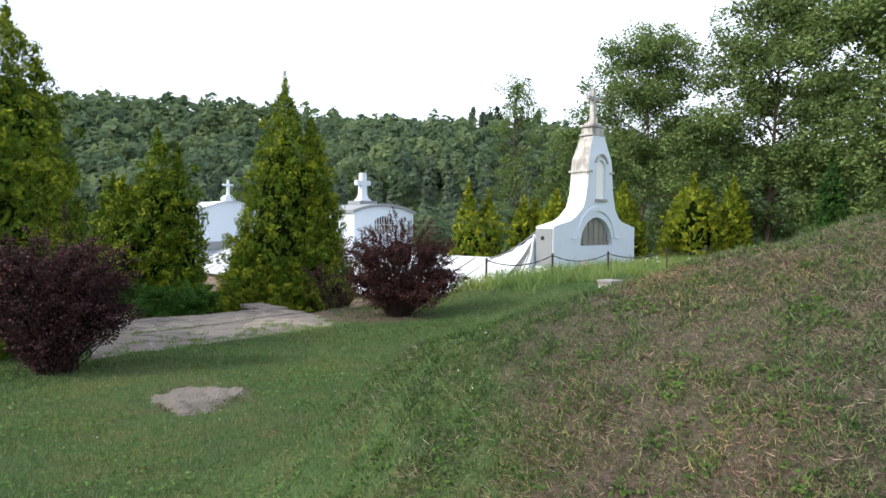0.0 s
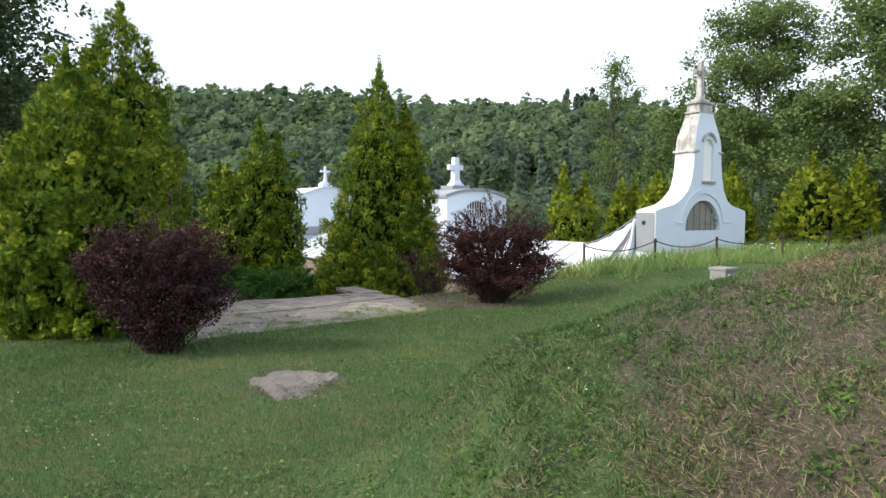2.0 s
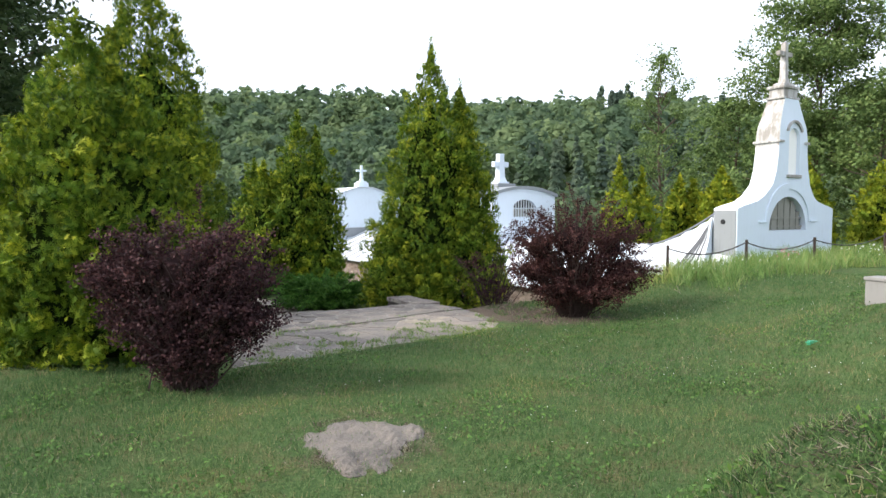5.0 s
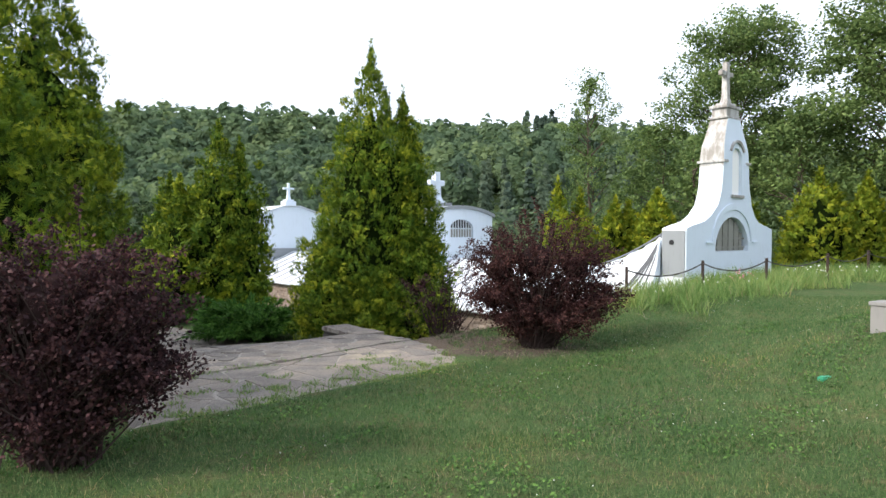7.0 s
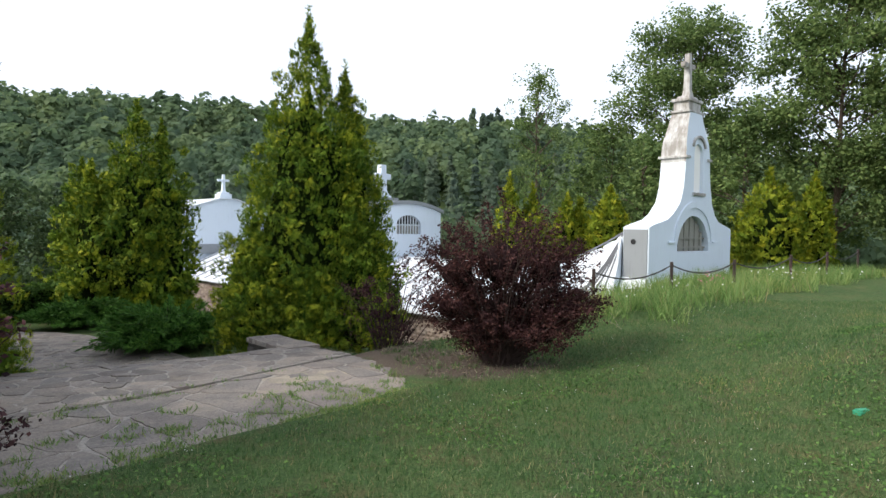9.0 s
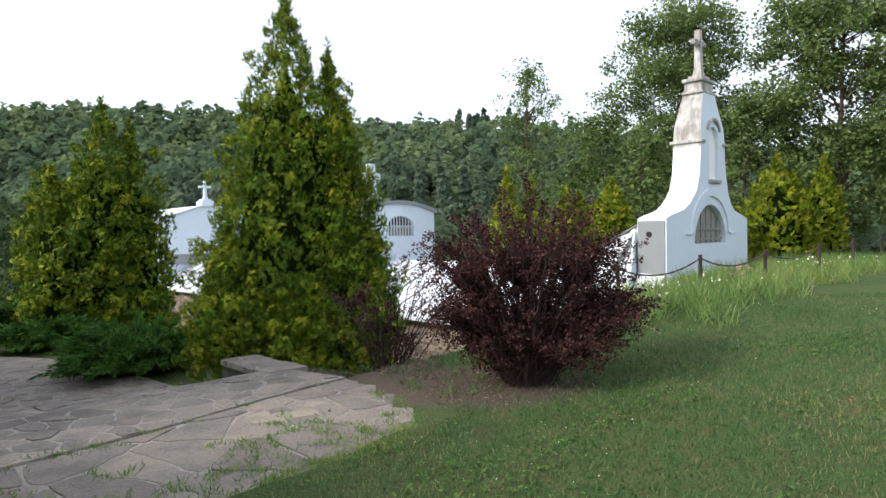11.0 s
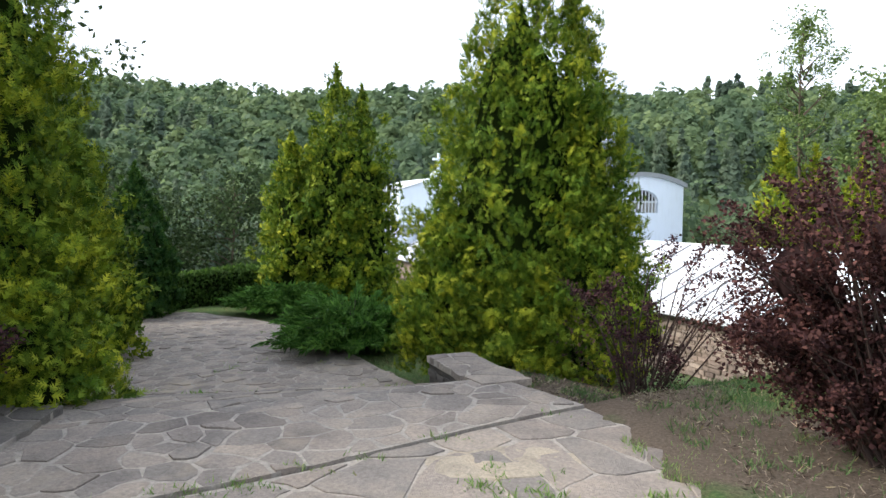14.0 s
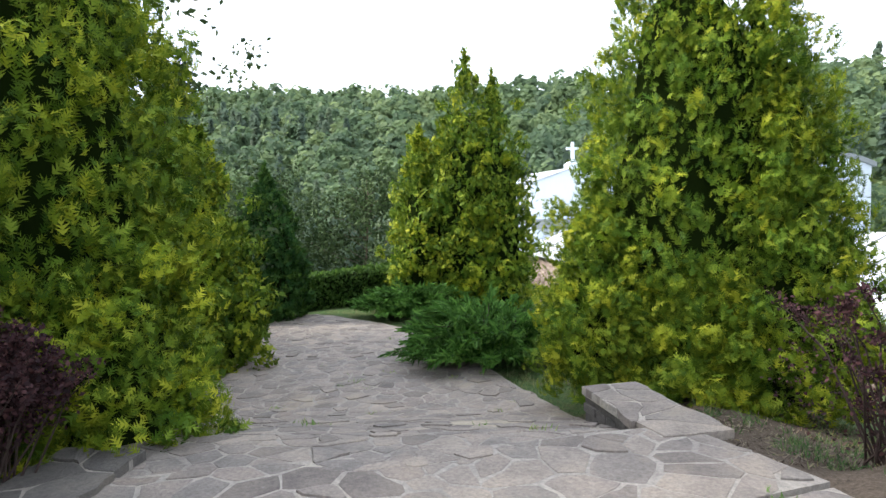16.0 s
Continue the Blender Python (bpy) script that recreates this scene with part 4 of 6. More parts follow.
part("shutter", box_bm(LW - 0.75, LW + 0.75, LV0 + 0.13, LV0 + 0.16, 1.235, 1.64), M_WOODGREY, grille, "grey lower shutter")
part("pedestal", box_bm(lc - 0.62, lc + 0.62, 15.7, 16.9, 2.80, 3.02, 0.03), M_ZINC, church, "grey square pedestal")
part("pedestal", box_bm(lc - 0.36, lc + 0.36, 15.95, 16.65, 3.022, 3.12, 0.02), M_WHITE, church)
cross_part(lc, 16.3, 3.12, 4.66, 4.08, 0.50, 0.30, church, M_WHITE)
# west gable
WG = NAVE_END - 1.1
wg_out = [(-0.1, -2.0), (5.9, -2.0), (5.9, 2.5), (MID + 0.6, 3.28), (MID - 0.6, 3.28), (-0.1, 2.5)]
wgable = part("west_gable", extrude_bm(wg_out, WG, WG + 6.0), M_WHITE, church, "white plastered low-pitched gable block")
cut(wgable, box_bm(-0.3, 0.2, WG + 0.5, WG + 1.0, 1.6, 2.1))
part("louvre", box_bm(0.05, 0.1, WG + 0.52, WG + 0.98, 1.62, 2.08), M_VOID, church)
part("verge", extrude_bm([(-0.25, 2.5), (MID - 0.6, 3.30), (MID + 0.6, 3.30), (6.05, 2.5), (6.05, 2.56), (MID + 0.6, 3.36), (MID - 0.6, 3.36), (-0.25, 2.56)], WG - 0.12, WG + 6.1), M_SHEET, church)
part("flashing", box_bm(-0.1, 5.9, WG - 0.12, WG - 0.003, -0.3, 0.32), M_ZINC, church, "grey zinc flashing")
part("pedestal", box_bm(MID - 0.42, MID + 0.42, WG + 0.2, WG + 1.0, 3.362, 3.68, 0.04), M_WHITE, church)
part("pedestal", box_bm(MID - 0.3, MID + 0.3, WG + 0.3, WG + 0.9, 3.682, 3.80, 0.04), M_WHITE, church)
cross_part(MID, WG + 0.6, 3.80, 5.0, 4.60, 0.42, 0.15, church, M_WHITE)


# ---------- conifers and shrubs of the terrace ----------
def on_ground(x, y, sink=0.05):
    return (x, y, gz(x, y) - sink)


thuja("thuja", on_ground(-4.40, 18.6), [(-0.25, 0, 1.46, 6.85), (0.50, 0.14, 1.05, 5.75), (-0.88, -0.35, 1.16, 3.2), (0.70, -0.25, 1.08, 3.3), (-0.1, -0.45, 1.15, 2.6)],
      "tall yellow-green thuja with two leaders behind the low wall", None, 40000, 0.118, "thujas of the terrace", 11, True, 1.65)
thuja("thuja", on_ground(-9.15, 13.35), [(0.02, -0.05, 1.36, 7.0), (-0.7, 0.2, 1.36, 6.3), (-0.45, 0.35, 1.05, 4.8), (0.05, -0.25, 1.28, 2.5), (0.80, 0.02, 0.92, 2.3)],
      "huge thuja with ragged top beside the stone pier", None, 44000, 0.124, "thujas of the terrace", 12, True, 3.0)
thuja("thuja", on_ground(-7.55, 9.65), [(0, 0, 1.12, 4.45), (-0.12, 0.1, 0.98, 3.6), (0.45, 0.15, 1.14, 3.9)],
      "broad full-skirted thuja on the lawn's edge", None, 22000, 0.125, "thujas of the terrace", 13, True, 2.7)
thuja("thuja", on_ground(-12.95, 17.4), [(0, 0, 1.18, 5.6), (0.3, 0.5, 0.98, 4.2), (0.45, -0.3, 0.88, 2.6)],
      "slim bright thuja along the terrace", None, 12000, 0.15, "thujas of the terrace", 14, False)
thuja("thuja", on_ground(-11.4, 25.6), [(-0.12, 0, 1.30, 6.7), (0.52, 0.3, 1.14, 6.15), (-1.25, -0.6, 0.85, 4.8)],
      "twin-topped thuja above the juniper", None, 15000, 0.16, "thujas of the terrace", 15, False, 2.1)
thuja("thuja", on_ground(-14.6, 28.0), [(0, 0, 1.05, 5.3), (0.75, 0.1, 0.95, 4.8)],
      "smaller twin-topped thuja at the terrace's end", None, 9000, 0.17, "thujas of the terrace", 16, False, 2.1)
thuja("cypress", on_ground(-15.3, 21.9), [(0, 0, 1.0, 3.9)], "dark green narrow cypress by the hedge", M_THUJA_DARK, 7000, 0.15, "", 17, False, 2.2, 24)
for i, (x, y, top, lobes) in enumerate([
        (1.75, 34.2, 3.70, [(-0.35, 0, 1.0, 1.0), (0.75, 0.3, 0.9, 0.95)]),
        (4.9, 38.5, 3.20, [(0, 0, 0.85, 1.0), (0.75, 0.2, 0.8, 0.97)]),
        (6.4, 35.7, 3.50, [(0, 0, 1.05, 1.0)]),
        (9.6, 33.8, 3.70, [(0, 0, 0.95, 1.0), (0.5, 0.3, 0.7, 0.85)]),
        (14.1, 35.7, 4.40, [(0, 0, 1.35, 1.0), (0.85, 0.2, 1.1, 0.86), (-0.7, 0.1, 1.0, 0.7)]),
        (16.5, 36.0, 4.25, [(0, 0, 0.85, 1.0), (0.4, 0.3, 0.7, 0.8)])]):
    z = gz(x, y)
    thuja("golden_thuja", (x, y, z - 0.05), [(dx, dy, r * 1.1, (top - z) * k) for dx, dy, r, k in lobes],
          "golden-yellow thuja beyond the church", M_THUJA_GOLD, 4200, 0.26, "golden thujas", 30 + i, False, 3.2, 14)
thuja("cypress", on_ground(15.6, 25.4), [(0, 0, 0.66, 4.6)], "narrow bright green conifer on the bank", M_THUJA_DARK, 4000, 0.16, "", 45, False, 1.9, 24)

barberry("barberry", on_ground(-5.22, 8.40, 0.02), [(0.0, 0, 1.24, 0.68, 0.68), (0.52, 0.1, 1.12, 0.46, 0.56), (-0.56, 0.0, 1.16, 0.48, 0.50), (-0.88, 0.05, 1.18, 0.34, 0.24), (0.06, -0.05, 0.66, 0.55, 0.46), (0.70, -0.1, 0.72, 0.36, 0.28), (-0.60, 0.05, 0.72, 0.38, 0.30), (0.1, -0.1, 0.36, 0.42, 0.30)],
         "dark purple barberry bush on the lawn", M_BARBERRY, 46000, 0.038, 420, 51, 0.42, "barberries")
barberry("barberry", on_ground(-1.0, 14.25, 0.02), [(0, 0, 1.42, 0.80, 0.80), (0.66, 0.1, 1.30, 0.58, 0.56), (-0.62, 0, 1.28, 0.58, 0.60), (0.1, 0.1, 0.80, 0.78, 0.50), (0.95, -0.1, 0.78, 0.50, 0.36), (-0.72, 0.0, 0.78, 0.46, 0.36), (0.55, -0.25, 0.46, 0.48, 0.30), (-0.32, -0.15, 0.44, 0.46, 0.30), (0.1, 0.3, 0.42, 0.5, 0.34)],
         "red-leaved barberry bush in bare soil", M_BARBERRY_RED, 56000, 0.037, 380, 52, 0.36, "barberries")
barberry("barberry", on_ground(-2.75, 16.1, 0.02), [(-0.35, 0, 0.80, 0.55, 0.65), (0.75, 0.1, 1.15, 0.62, 0.55), (0.1, 0, 0.45, 0.35, 0.35)],
         "sparse half-bare barberry with twiggy shoots", M_BARBERRY, 5600, 0.034, 44, 53, 0.0, "barberries")
barberry("barberry", on_ground(-7.8, 12.2, 0.02), [(0, 0, 0.95, 0.45, 0.45), (0.15, 0.25, 0.95, 0.32, 0.35), (-0.25, 0.1, 0.7, 0.35, 0.35)],
         "young purple barberry beside the stone pier", M_BARBERRY, 14000, 0.037, 90, 54, 0.45, "barberries")
juniper("juniper", on_ground(-8.3, 20.3, 0.0), 160, 1.65, 1.55, 61, "low spreading dark green juniper")
juniper("juniper", on_ground(-12.2, 23.9, 0.0), 100, 1.6, 1.3, 62, "low juniper at the terrace's far corner")


def hedge():
    rng = np.random.default_rng(71)
    p0, p1 = np.array([-19.5, 21.0]), np.array([-11.5, 27.8])
    root = thing("hedge", (p0[0], p0[1], 0), "clipped dark green hedge across the terrace's end", "hedge")
    d = (p1 - p0) / np.linalg.norm(p1 - p0)
    nrm = np.array([d[1], -d[0]])
    L = np.linalg.norm(p1 - p0)
    n = 16000
    s, w, h = rng.uniform(0, L, n), rng.uniform(-0.5, 0.5, n), rng.uniform(0, 1.0, n)
    face = rng.integers(0, 3, n)
    w = np.where(face == 0, 0.5, np.where(face == 1, -0.5, w)) + rng.normal(0, 0.03, n)
    h = np.where(face == 2, 1.0, h) + rng.normal(0, 0.025, n) + 0.03 * np.sin(s * 2.1)
    gx, gy = p0[0] + d[0] * s + nrm[0] * w, p0[1] + d[1] * s + nrm[1] * w
    base = ground_z(gx, gy)
    P = np.stack([gx - p0[0], gy - p0[1], base + h * 1.0], 1)
    rot = frames_for(rng.normal(0, 1, (n, 3)), rng.normal(0, 1, (n, 3)) + np.array([0, 0, 0.6]))
    v, f = scatter(LEAF_V, LEAF_F, P, rot, 0.11 * rng.uniform(0.6, 1.4, n))
    mesh_object("leaves", array_mesh("leaves", v, f), M_HEDGE, root)
    # near-black boxes fill the hedge; their colour stands in for inner shade
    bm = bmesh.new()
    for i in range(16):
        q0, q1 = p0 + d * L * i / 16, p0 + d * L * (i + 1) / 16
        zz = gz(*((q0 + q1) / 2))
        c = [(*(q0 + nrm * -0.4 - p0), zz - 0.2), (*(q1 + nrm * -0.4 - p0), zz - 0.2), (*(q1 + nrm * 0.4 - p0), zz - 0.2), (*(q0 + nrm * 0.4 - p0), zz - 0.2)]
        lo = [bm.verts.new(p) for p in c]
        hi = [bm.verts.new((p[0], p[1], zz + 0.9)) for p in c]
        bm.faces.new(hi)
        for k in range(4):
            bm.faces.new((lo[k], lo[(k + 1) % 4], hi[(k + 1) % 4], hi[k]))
    part("shade_core", bm, M_SHADE_CORE, root)


hedge()

# ---------- trees beyond the church and beside the lawn ----------
for x, y, top, spread, cl, lv, lf, seed, bare, lab in [
        (17.3, 55.0, 18.8, 5.2, 60, 40000, 0.25, 81, 0.42, "tall ash tree with open airy crown"),
        (23.0, 45.0, 21.0, 4.7, 90, 56000, 0.25, 82, 0.18, "tall leafy ash tree"),
        (28.2, 40.0, 20.0, 4.6, 84, 50000, 0.25, 83, 0.15, "leafy tree at the edge of the wood"),
        (8.3, 65.0, 17.0, 2.9, 52, 11000, 0.22, 84, 0.22, "slender thin-leaved tree beyond the church"),
        (12.0, 58.0, 11.0, 4.2, 34, 14000, 0.27, 85, 0.08, "leafy tree behind the golden thujas"),
        (19.0, 47.0, 10.0, 4.0, 34, 14000, 0.25, 86, 0.05, "dense young tree behind the thujas"),
        (26.0, 36.0, 11.0, 4.5, 36, 14000, 0.23, 87, 0.05, "dense young tree on the bank"),
        (33.0, 36.0, 22.0, 6.0, 56, 14000, 0.34, 88, 0.15, "tall tree at the wood's corner"),
        (12.0, 48.0, 8.0, 3.2, 26, 6000, 0.30, 89, 0.05, "leafy tree behind the church")]:
    z = gz(x, y)
    leaf_tree("ash_tree", (x, y, z), top - z, spread, cl, lv, lf, M_ASH, seed, lab, bare)
for x, y, top, spread, seed in [(-16.5, 16.8, 9.0, 3.2, 91), (-20.0, 14.0, 9.5, 3.8, 92), (-13.2, 12.6, 7.2, 2.6, 98), (-12.4, 10.4, 4.6, 1.9, 99)]:
    z = gz(x, y)
    leaf_tree("garden_tree", (x, y, z), top - z, spread, 80, 26000, 0.15, M_SHRUB, seed, "dark leafy tree beyond the thujas", 0.08, 0.2, 1.0, "trees by the lawn")
for x, y, top, spread, seed in [(-24.5, 45.0, 3.0, 4.5, 93), (-31.0, 46.0, 3.6, 4.8, 94), (-37.0, 43.0, 3.8, 4.8, 95), (-19.0, 52.0, 2.0, 4.2, 96), (-43.0, 41.0, 4.5, 5.0, 97)]:
    z = gz(x, y)
    leaf_tree("large_shrub", (x, y, z), top - z, spread, 40, 9000, 0.29, M_SHRUB, seed, "dense grey-green tall shrub below the terrace", 0.02, 0.14, 1.0, "tall shrubs")


def far_woods(name, label, mat, pts, kind):
    """Many crowns on the hill, each a heap of small leaf clumps."""
    rng = np.random.default_rng(len(name) * 7)
    P, S, A, U = [], [], [], []
    for x, y in pts:
        z = gz(x, y)
        dist = math.hypot(x, y)
        tone = rng.uniform()
        if kind == "broad":
            h, r = rng.uniform(8.5, 12.5), rng.uniform(3.8, 5.6)
            n = int(165 * min(2.4, (150 / dist) ** 1.2))
            nc = 9
            c = rng.normal(0, 1, (nc, 3))
            c /= np.linalg.norm(c, axis=1, keepdims=True)
            c = c * np.array([r * 0.62, r * 0.62, r * 0.75]) + np.array([0, 0, h - r * 1.1])
            d = rng.normal(0, 1, (n, 3))
            d /= np.linalg.norm(d, axis=1, keepdims=True)
            p = c[rng.integers(0, nc, n)] + d * r * 0.46
        else:
            h, r = rng.uniform(9, 14), rng.uniform(1.8, 2.8)
            n = int(150 * min(2.4, (150 / dist) ** 1.2))
            hh = rng.uniform(0.12, 1.0, n) ** 0.8
            tier = np.round(hh * 9) / 9 + rng.normal(0, 0.015, n)
            rr = r * (1.12 - hh) * np.sqrt(rng.uniform(0.15, 1, n)) * rng.uniform(0.75, 1.15, n)
            th = rng.uniform(0, math.tau, n)
            p = np.stack([np.cos(th) * rr, np.sin(th) * rr, tier * h], 1)
            d = np.stack([np.cos(th), np.sin(th), 0.3 + 0 * th], 1)
        P.append(p + np.array([x, y, z]))
        U.append(d)
        S.append(rng.uniform(0.65, 1.35, len(p)) * (1.05 if kind == "broad" else 0.95) * max(0.5, min(1.6, dist / 150)))
        A.append(np.full(len(p), tone))
    P, S, A, U = np.concatenate(P), np.concatenate(S), np.concatenate(A), np.concatenate(U)
    n = len(P)
    tv = [(-0.5, -0.45, 0), (0.55, -0.35, 0.1), (0.35, 0.5, -0.1), (-0.45, 0.45, 0.12)]
    tf = [(0, 1, 2), (0, 2, 3)]
    v, f = scatter(tv, tf, P, frames_for(U + rng.normal(0, 0.38, (n, 3)) + np.array([0, -0.15, 0.45]), rng.normal(0, 1, (n, 3))), S)
    ob = mesh_object(name, array_mesh(name, v, f, ("tree", np.repeat(A, 4))), mat)
    tagged(ob, label, "forest", kind="stuff")


_rng = np.random.default_rng(5)
broad, pine = [], []
for gy in np.arange(80, 250, 5.2):
    for gx in np.arange(-min(260, gy * 1.45), gy * 0.85, 5.6 + 0.010 * gy):
        x, y = gx + _rng.uniform(-2.2, 2.2), gy + _rng.uniform(-2.2, 2.2)
        patch = math.sin(x * 0.035 + 1.0) + math.cos(y * 0.05 - x * 0.012) + _rng.uniform(-0.8, 0.8)
        left = 0.6 if x < -0.35 * y else 0.0
        (pine if (patch + left > 1.05 and (y < 185 or x > 10)) else broad).append((x, y))
for x, y in [(_rng.uniform(-75, -12), _rng.uniform(58, 82)) for _ in range(60)]:
    pine.append((x, y))
for x, y in [(_rng.uniform(-10, 60), _rng.uniform(64, 82)) for _ in range(70)]:
    broad.append((x, y))
far_woods("broadleaf_woods", "mixed green broadleaf wood covering the far hillside", M_WOODS, broad, "broad")
far_woods("pine_woods", "dull green pines scattered over the far hillside", M_PINES, pine, "pine")

# ---------- fence of iron posts and chains ----------
POSTS = [(1.25, 18.0, 0.68), (3.40, 19.53, 0.77), (5.48, 20.9, 0.79), (8.3, 23.4, 0.85), (10.6, 25.4, 0.9), (13.0, 27.5, 0.95)]
chain_fence = thing("chain_fence", (1.25, 18.0, 0), "rusty iron posts linked by a hanging dark chain", "fence")
for x, y, z in POSTS:
    g = gz(x, y)
    pb = box_bm(x - 1.25 - 0.03, x - 1.25 + 0.03, y - 18.0 - 0.03, y - 18.0 + 0.03, g - 0.2, z, 0.006)
    part("post", pb, M_IRON, chain_fence)
for (x0, y0, z0), (x1, y1, z1) in zip(POSTS, POSTS[1:]):
    pts = []
    for i in range(17):
        s = i / 16
        pts.append((x0 + (x1 - x0) * s - 1.25, y0 + (y1 - y0) * s - 18.0, z0 + (z1 - z0) * s - 0.07 - 0.22 * 4 * s * (1 - s)))
    part("chain", tube_bm(pts, [0.014 if i % 2 else 0.020 for i in range(17)], 5), M_CHAIN, chain_fence)
CBOX, LID = (3.12, 11.75), (2.04, 11.0)


# ---------- paving ----------
def clip_poly(poly, px, py, nx, ny):
    """Keeps the side of a polygon for which (p - (px, py)) . n <= 0."""
    out = []
    for i in range(len(poly)):
        p, q = poly[i], poly[(i + 1) % len(poly)]
        dp = (p[0] - px) * nx + (p[1] - py) * ny
        dq = (q[0] - px) * nx + (q[1] - py) * ny
        if dp <= 0:
            out.append(p)
        if (dp < 0 < dq) or (dq < 0 < dp):
            t = dp / (dp - dq)
            out.append((p[0] + (q[0] - p[0]) * t, p[1] + (q[1] - p[1]) * t))
    return out


def cells(region, seeds):
    """Voronoi cells of the seeds, cut to a convex region."""
    res = []
    S = np.array(seeds)
    for i, s in enumerate(seeds):
        poly = list(region)
        d = np.hypot(S[:, 0] - s[0], S[:, 1] - s[1])
        for j in np.argsort(d)[1:18]:
            o = S[j]
            poly = clip_poly(poly, (s[0] + o[0]) / 2, (s[1] + o[1]) / 2, o[0] - s[0], o[1] - s[1])
            if len(poly) < 3:
                break
        if len(poly) >= 3:
            res.append(poly)
    return res


def inset(poly, gap, rng, rough):
    """Shrinks a polygon and gives it a broken, uneven edge."""
    c = np.mean(poly, axis=0)
    P = [np.array(p) for p in poly]
    cut_poly = [tuple(p) for p in P]
    for i in range(len(P)):
        p, q = P[i], P[(i + 1) % len(P)]
        e = q - p
        L = np.linalg.norm(e)
        if L < 1e-4:
            continue
        n = np.array([e[1], -e[0]]) / L
        if np.dot(n, c - p) > 0:
            n = -n
        g = gap * rng.uniform(0.25, 2.2)
        cut_poly = clip_poly(cut_poly, *(p - n * g), *n)
        if len(cut_poly) < 3:
            return []
    out = []
    for i in range(len(cut_poly)):
        p, q = np.array(cut_poly[i]), np.array(cut_poly[(i + 1) % len(cut_poly)])
        L = np.linalg.norm(q - p)
        if L < 0.03:
            continue
        m = max(1, int(L / 0.10))
        for k in range(m):
            r = p + (q - p) * k / m
            if k == 0:
                r = r + (c - r) / (np.linalg.norm(c - r) + 1e-6) * min(0.012, L * 0.1)
            r = r + rng.normal(0, rough, 2)
            # both sides of a joint swing together
            q3 = Vector((r[0], r[1], 0.0))
            swing = noise.noise_vector(q3 * 2.6) * 0.085 + noise.noise_vector(q3 * 7.0) * 0.03
            out.append(r + np.array([swing.x, swing.y]))
    return out


def flagstone(poly, height, rng, thick=0.05, tilt=0.004):
    """Vertices and faces of one stone with a worn edge; poly in world x, y."""
    c = np.mean(poly, axis=0)
    n = len(poly)
    tx, ty, dz = rng.normal(0, tilt), rng.normal(0, tilt), abs(rng.normal(0, 0.002)) + (rng.uniform(0.004, 0.016) if rng.uniform() < 0.14 else 0.0)
    def z(p):
        return height(p[0], p[1]) + dz + tx * (p[0] - c[0]) + ty * (p[1] - c[1])
    v = []
    for ring, (k, drop) in enumerate(((1.0, -thick), (1.0, -0.003), (0.0, 0.0))):
        for p in poly:
            q = p if ring < 2 else p + (c - p) / (np.linalg.norm(c - p) + 1e-6) * 0.006
            v.append((q[0] - c[0], q[1] - c[1], z(q) + drop))
    v.append((0.0, 0.0, z(c) + 0.002))
    f = []
    for ring in range(2):
        for i in range(n):
            j = (i + 1) % n
            f.append((ring * n + i, ring * n + j, (ring + 1) * n + j, (ring + 1) * n + i))
    for i in range(n):
        f.append((2 * n + i, 2 * n + (i + 1) % n, 3 * n))
    return c, v, f


def to_ab(x, y):
    rx, ry = x - AO[0], y - AO[1]
    return rx * AA[0] + ry * AA[1], rx * AB[0] + ry * AB[1]


def slab_top(x, y):
    a, b = to_ab(x, y)
    edge = 0.045 * max(0.0, min(1.0, (-1.5 - a + 0.45 * b) / 1.0))
    step = 0.016 if a < -0.565 + 0.45 * b else 0.0
    return -0.475 - step - 0.6 * edge + 0.012 * math.sin(1.7 * x + y)


def terrace_top(x, y):
    a, b = to_ab(x, y)
    return float(terrace_z(a, b)) + (0.07 if a < 2.25 else 0.0) - (0.03 if a > 1.1 else 0.0) + 0.012 * math.sin(2.1 * x - 1.3 * y)


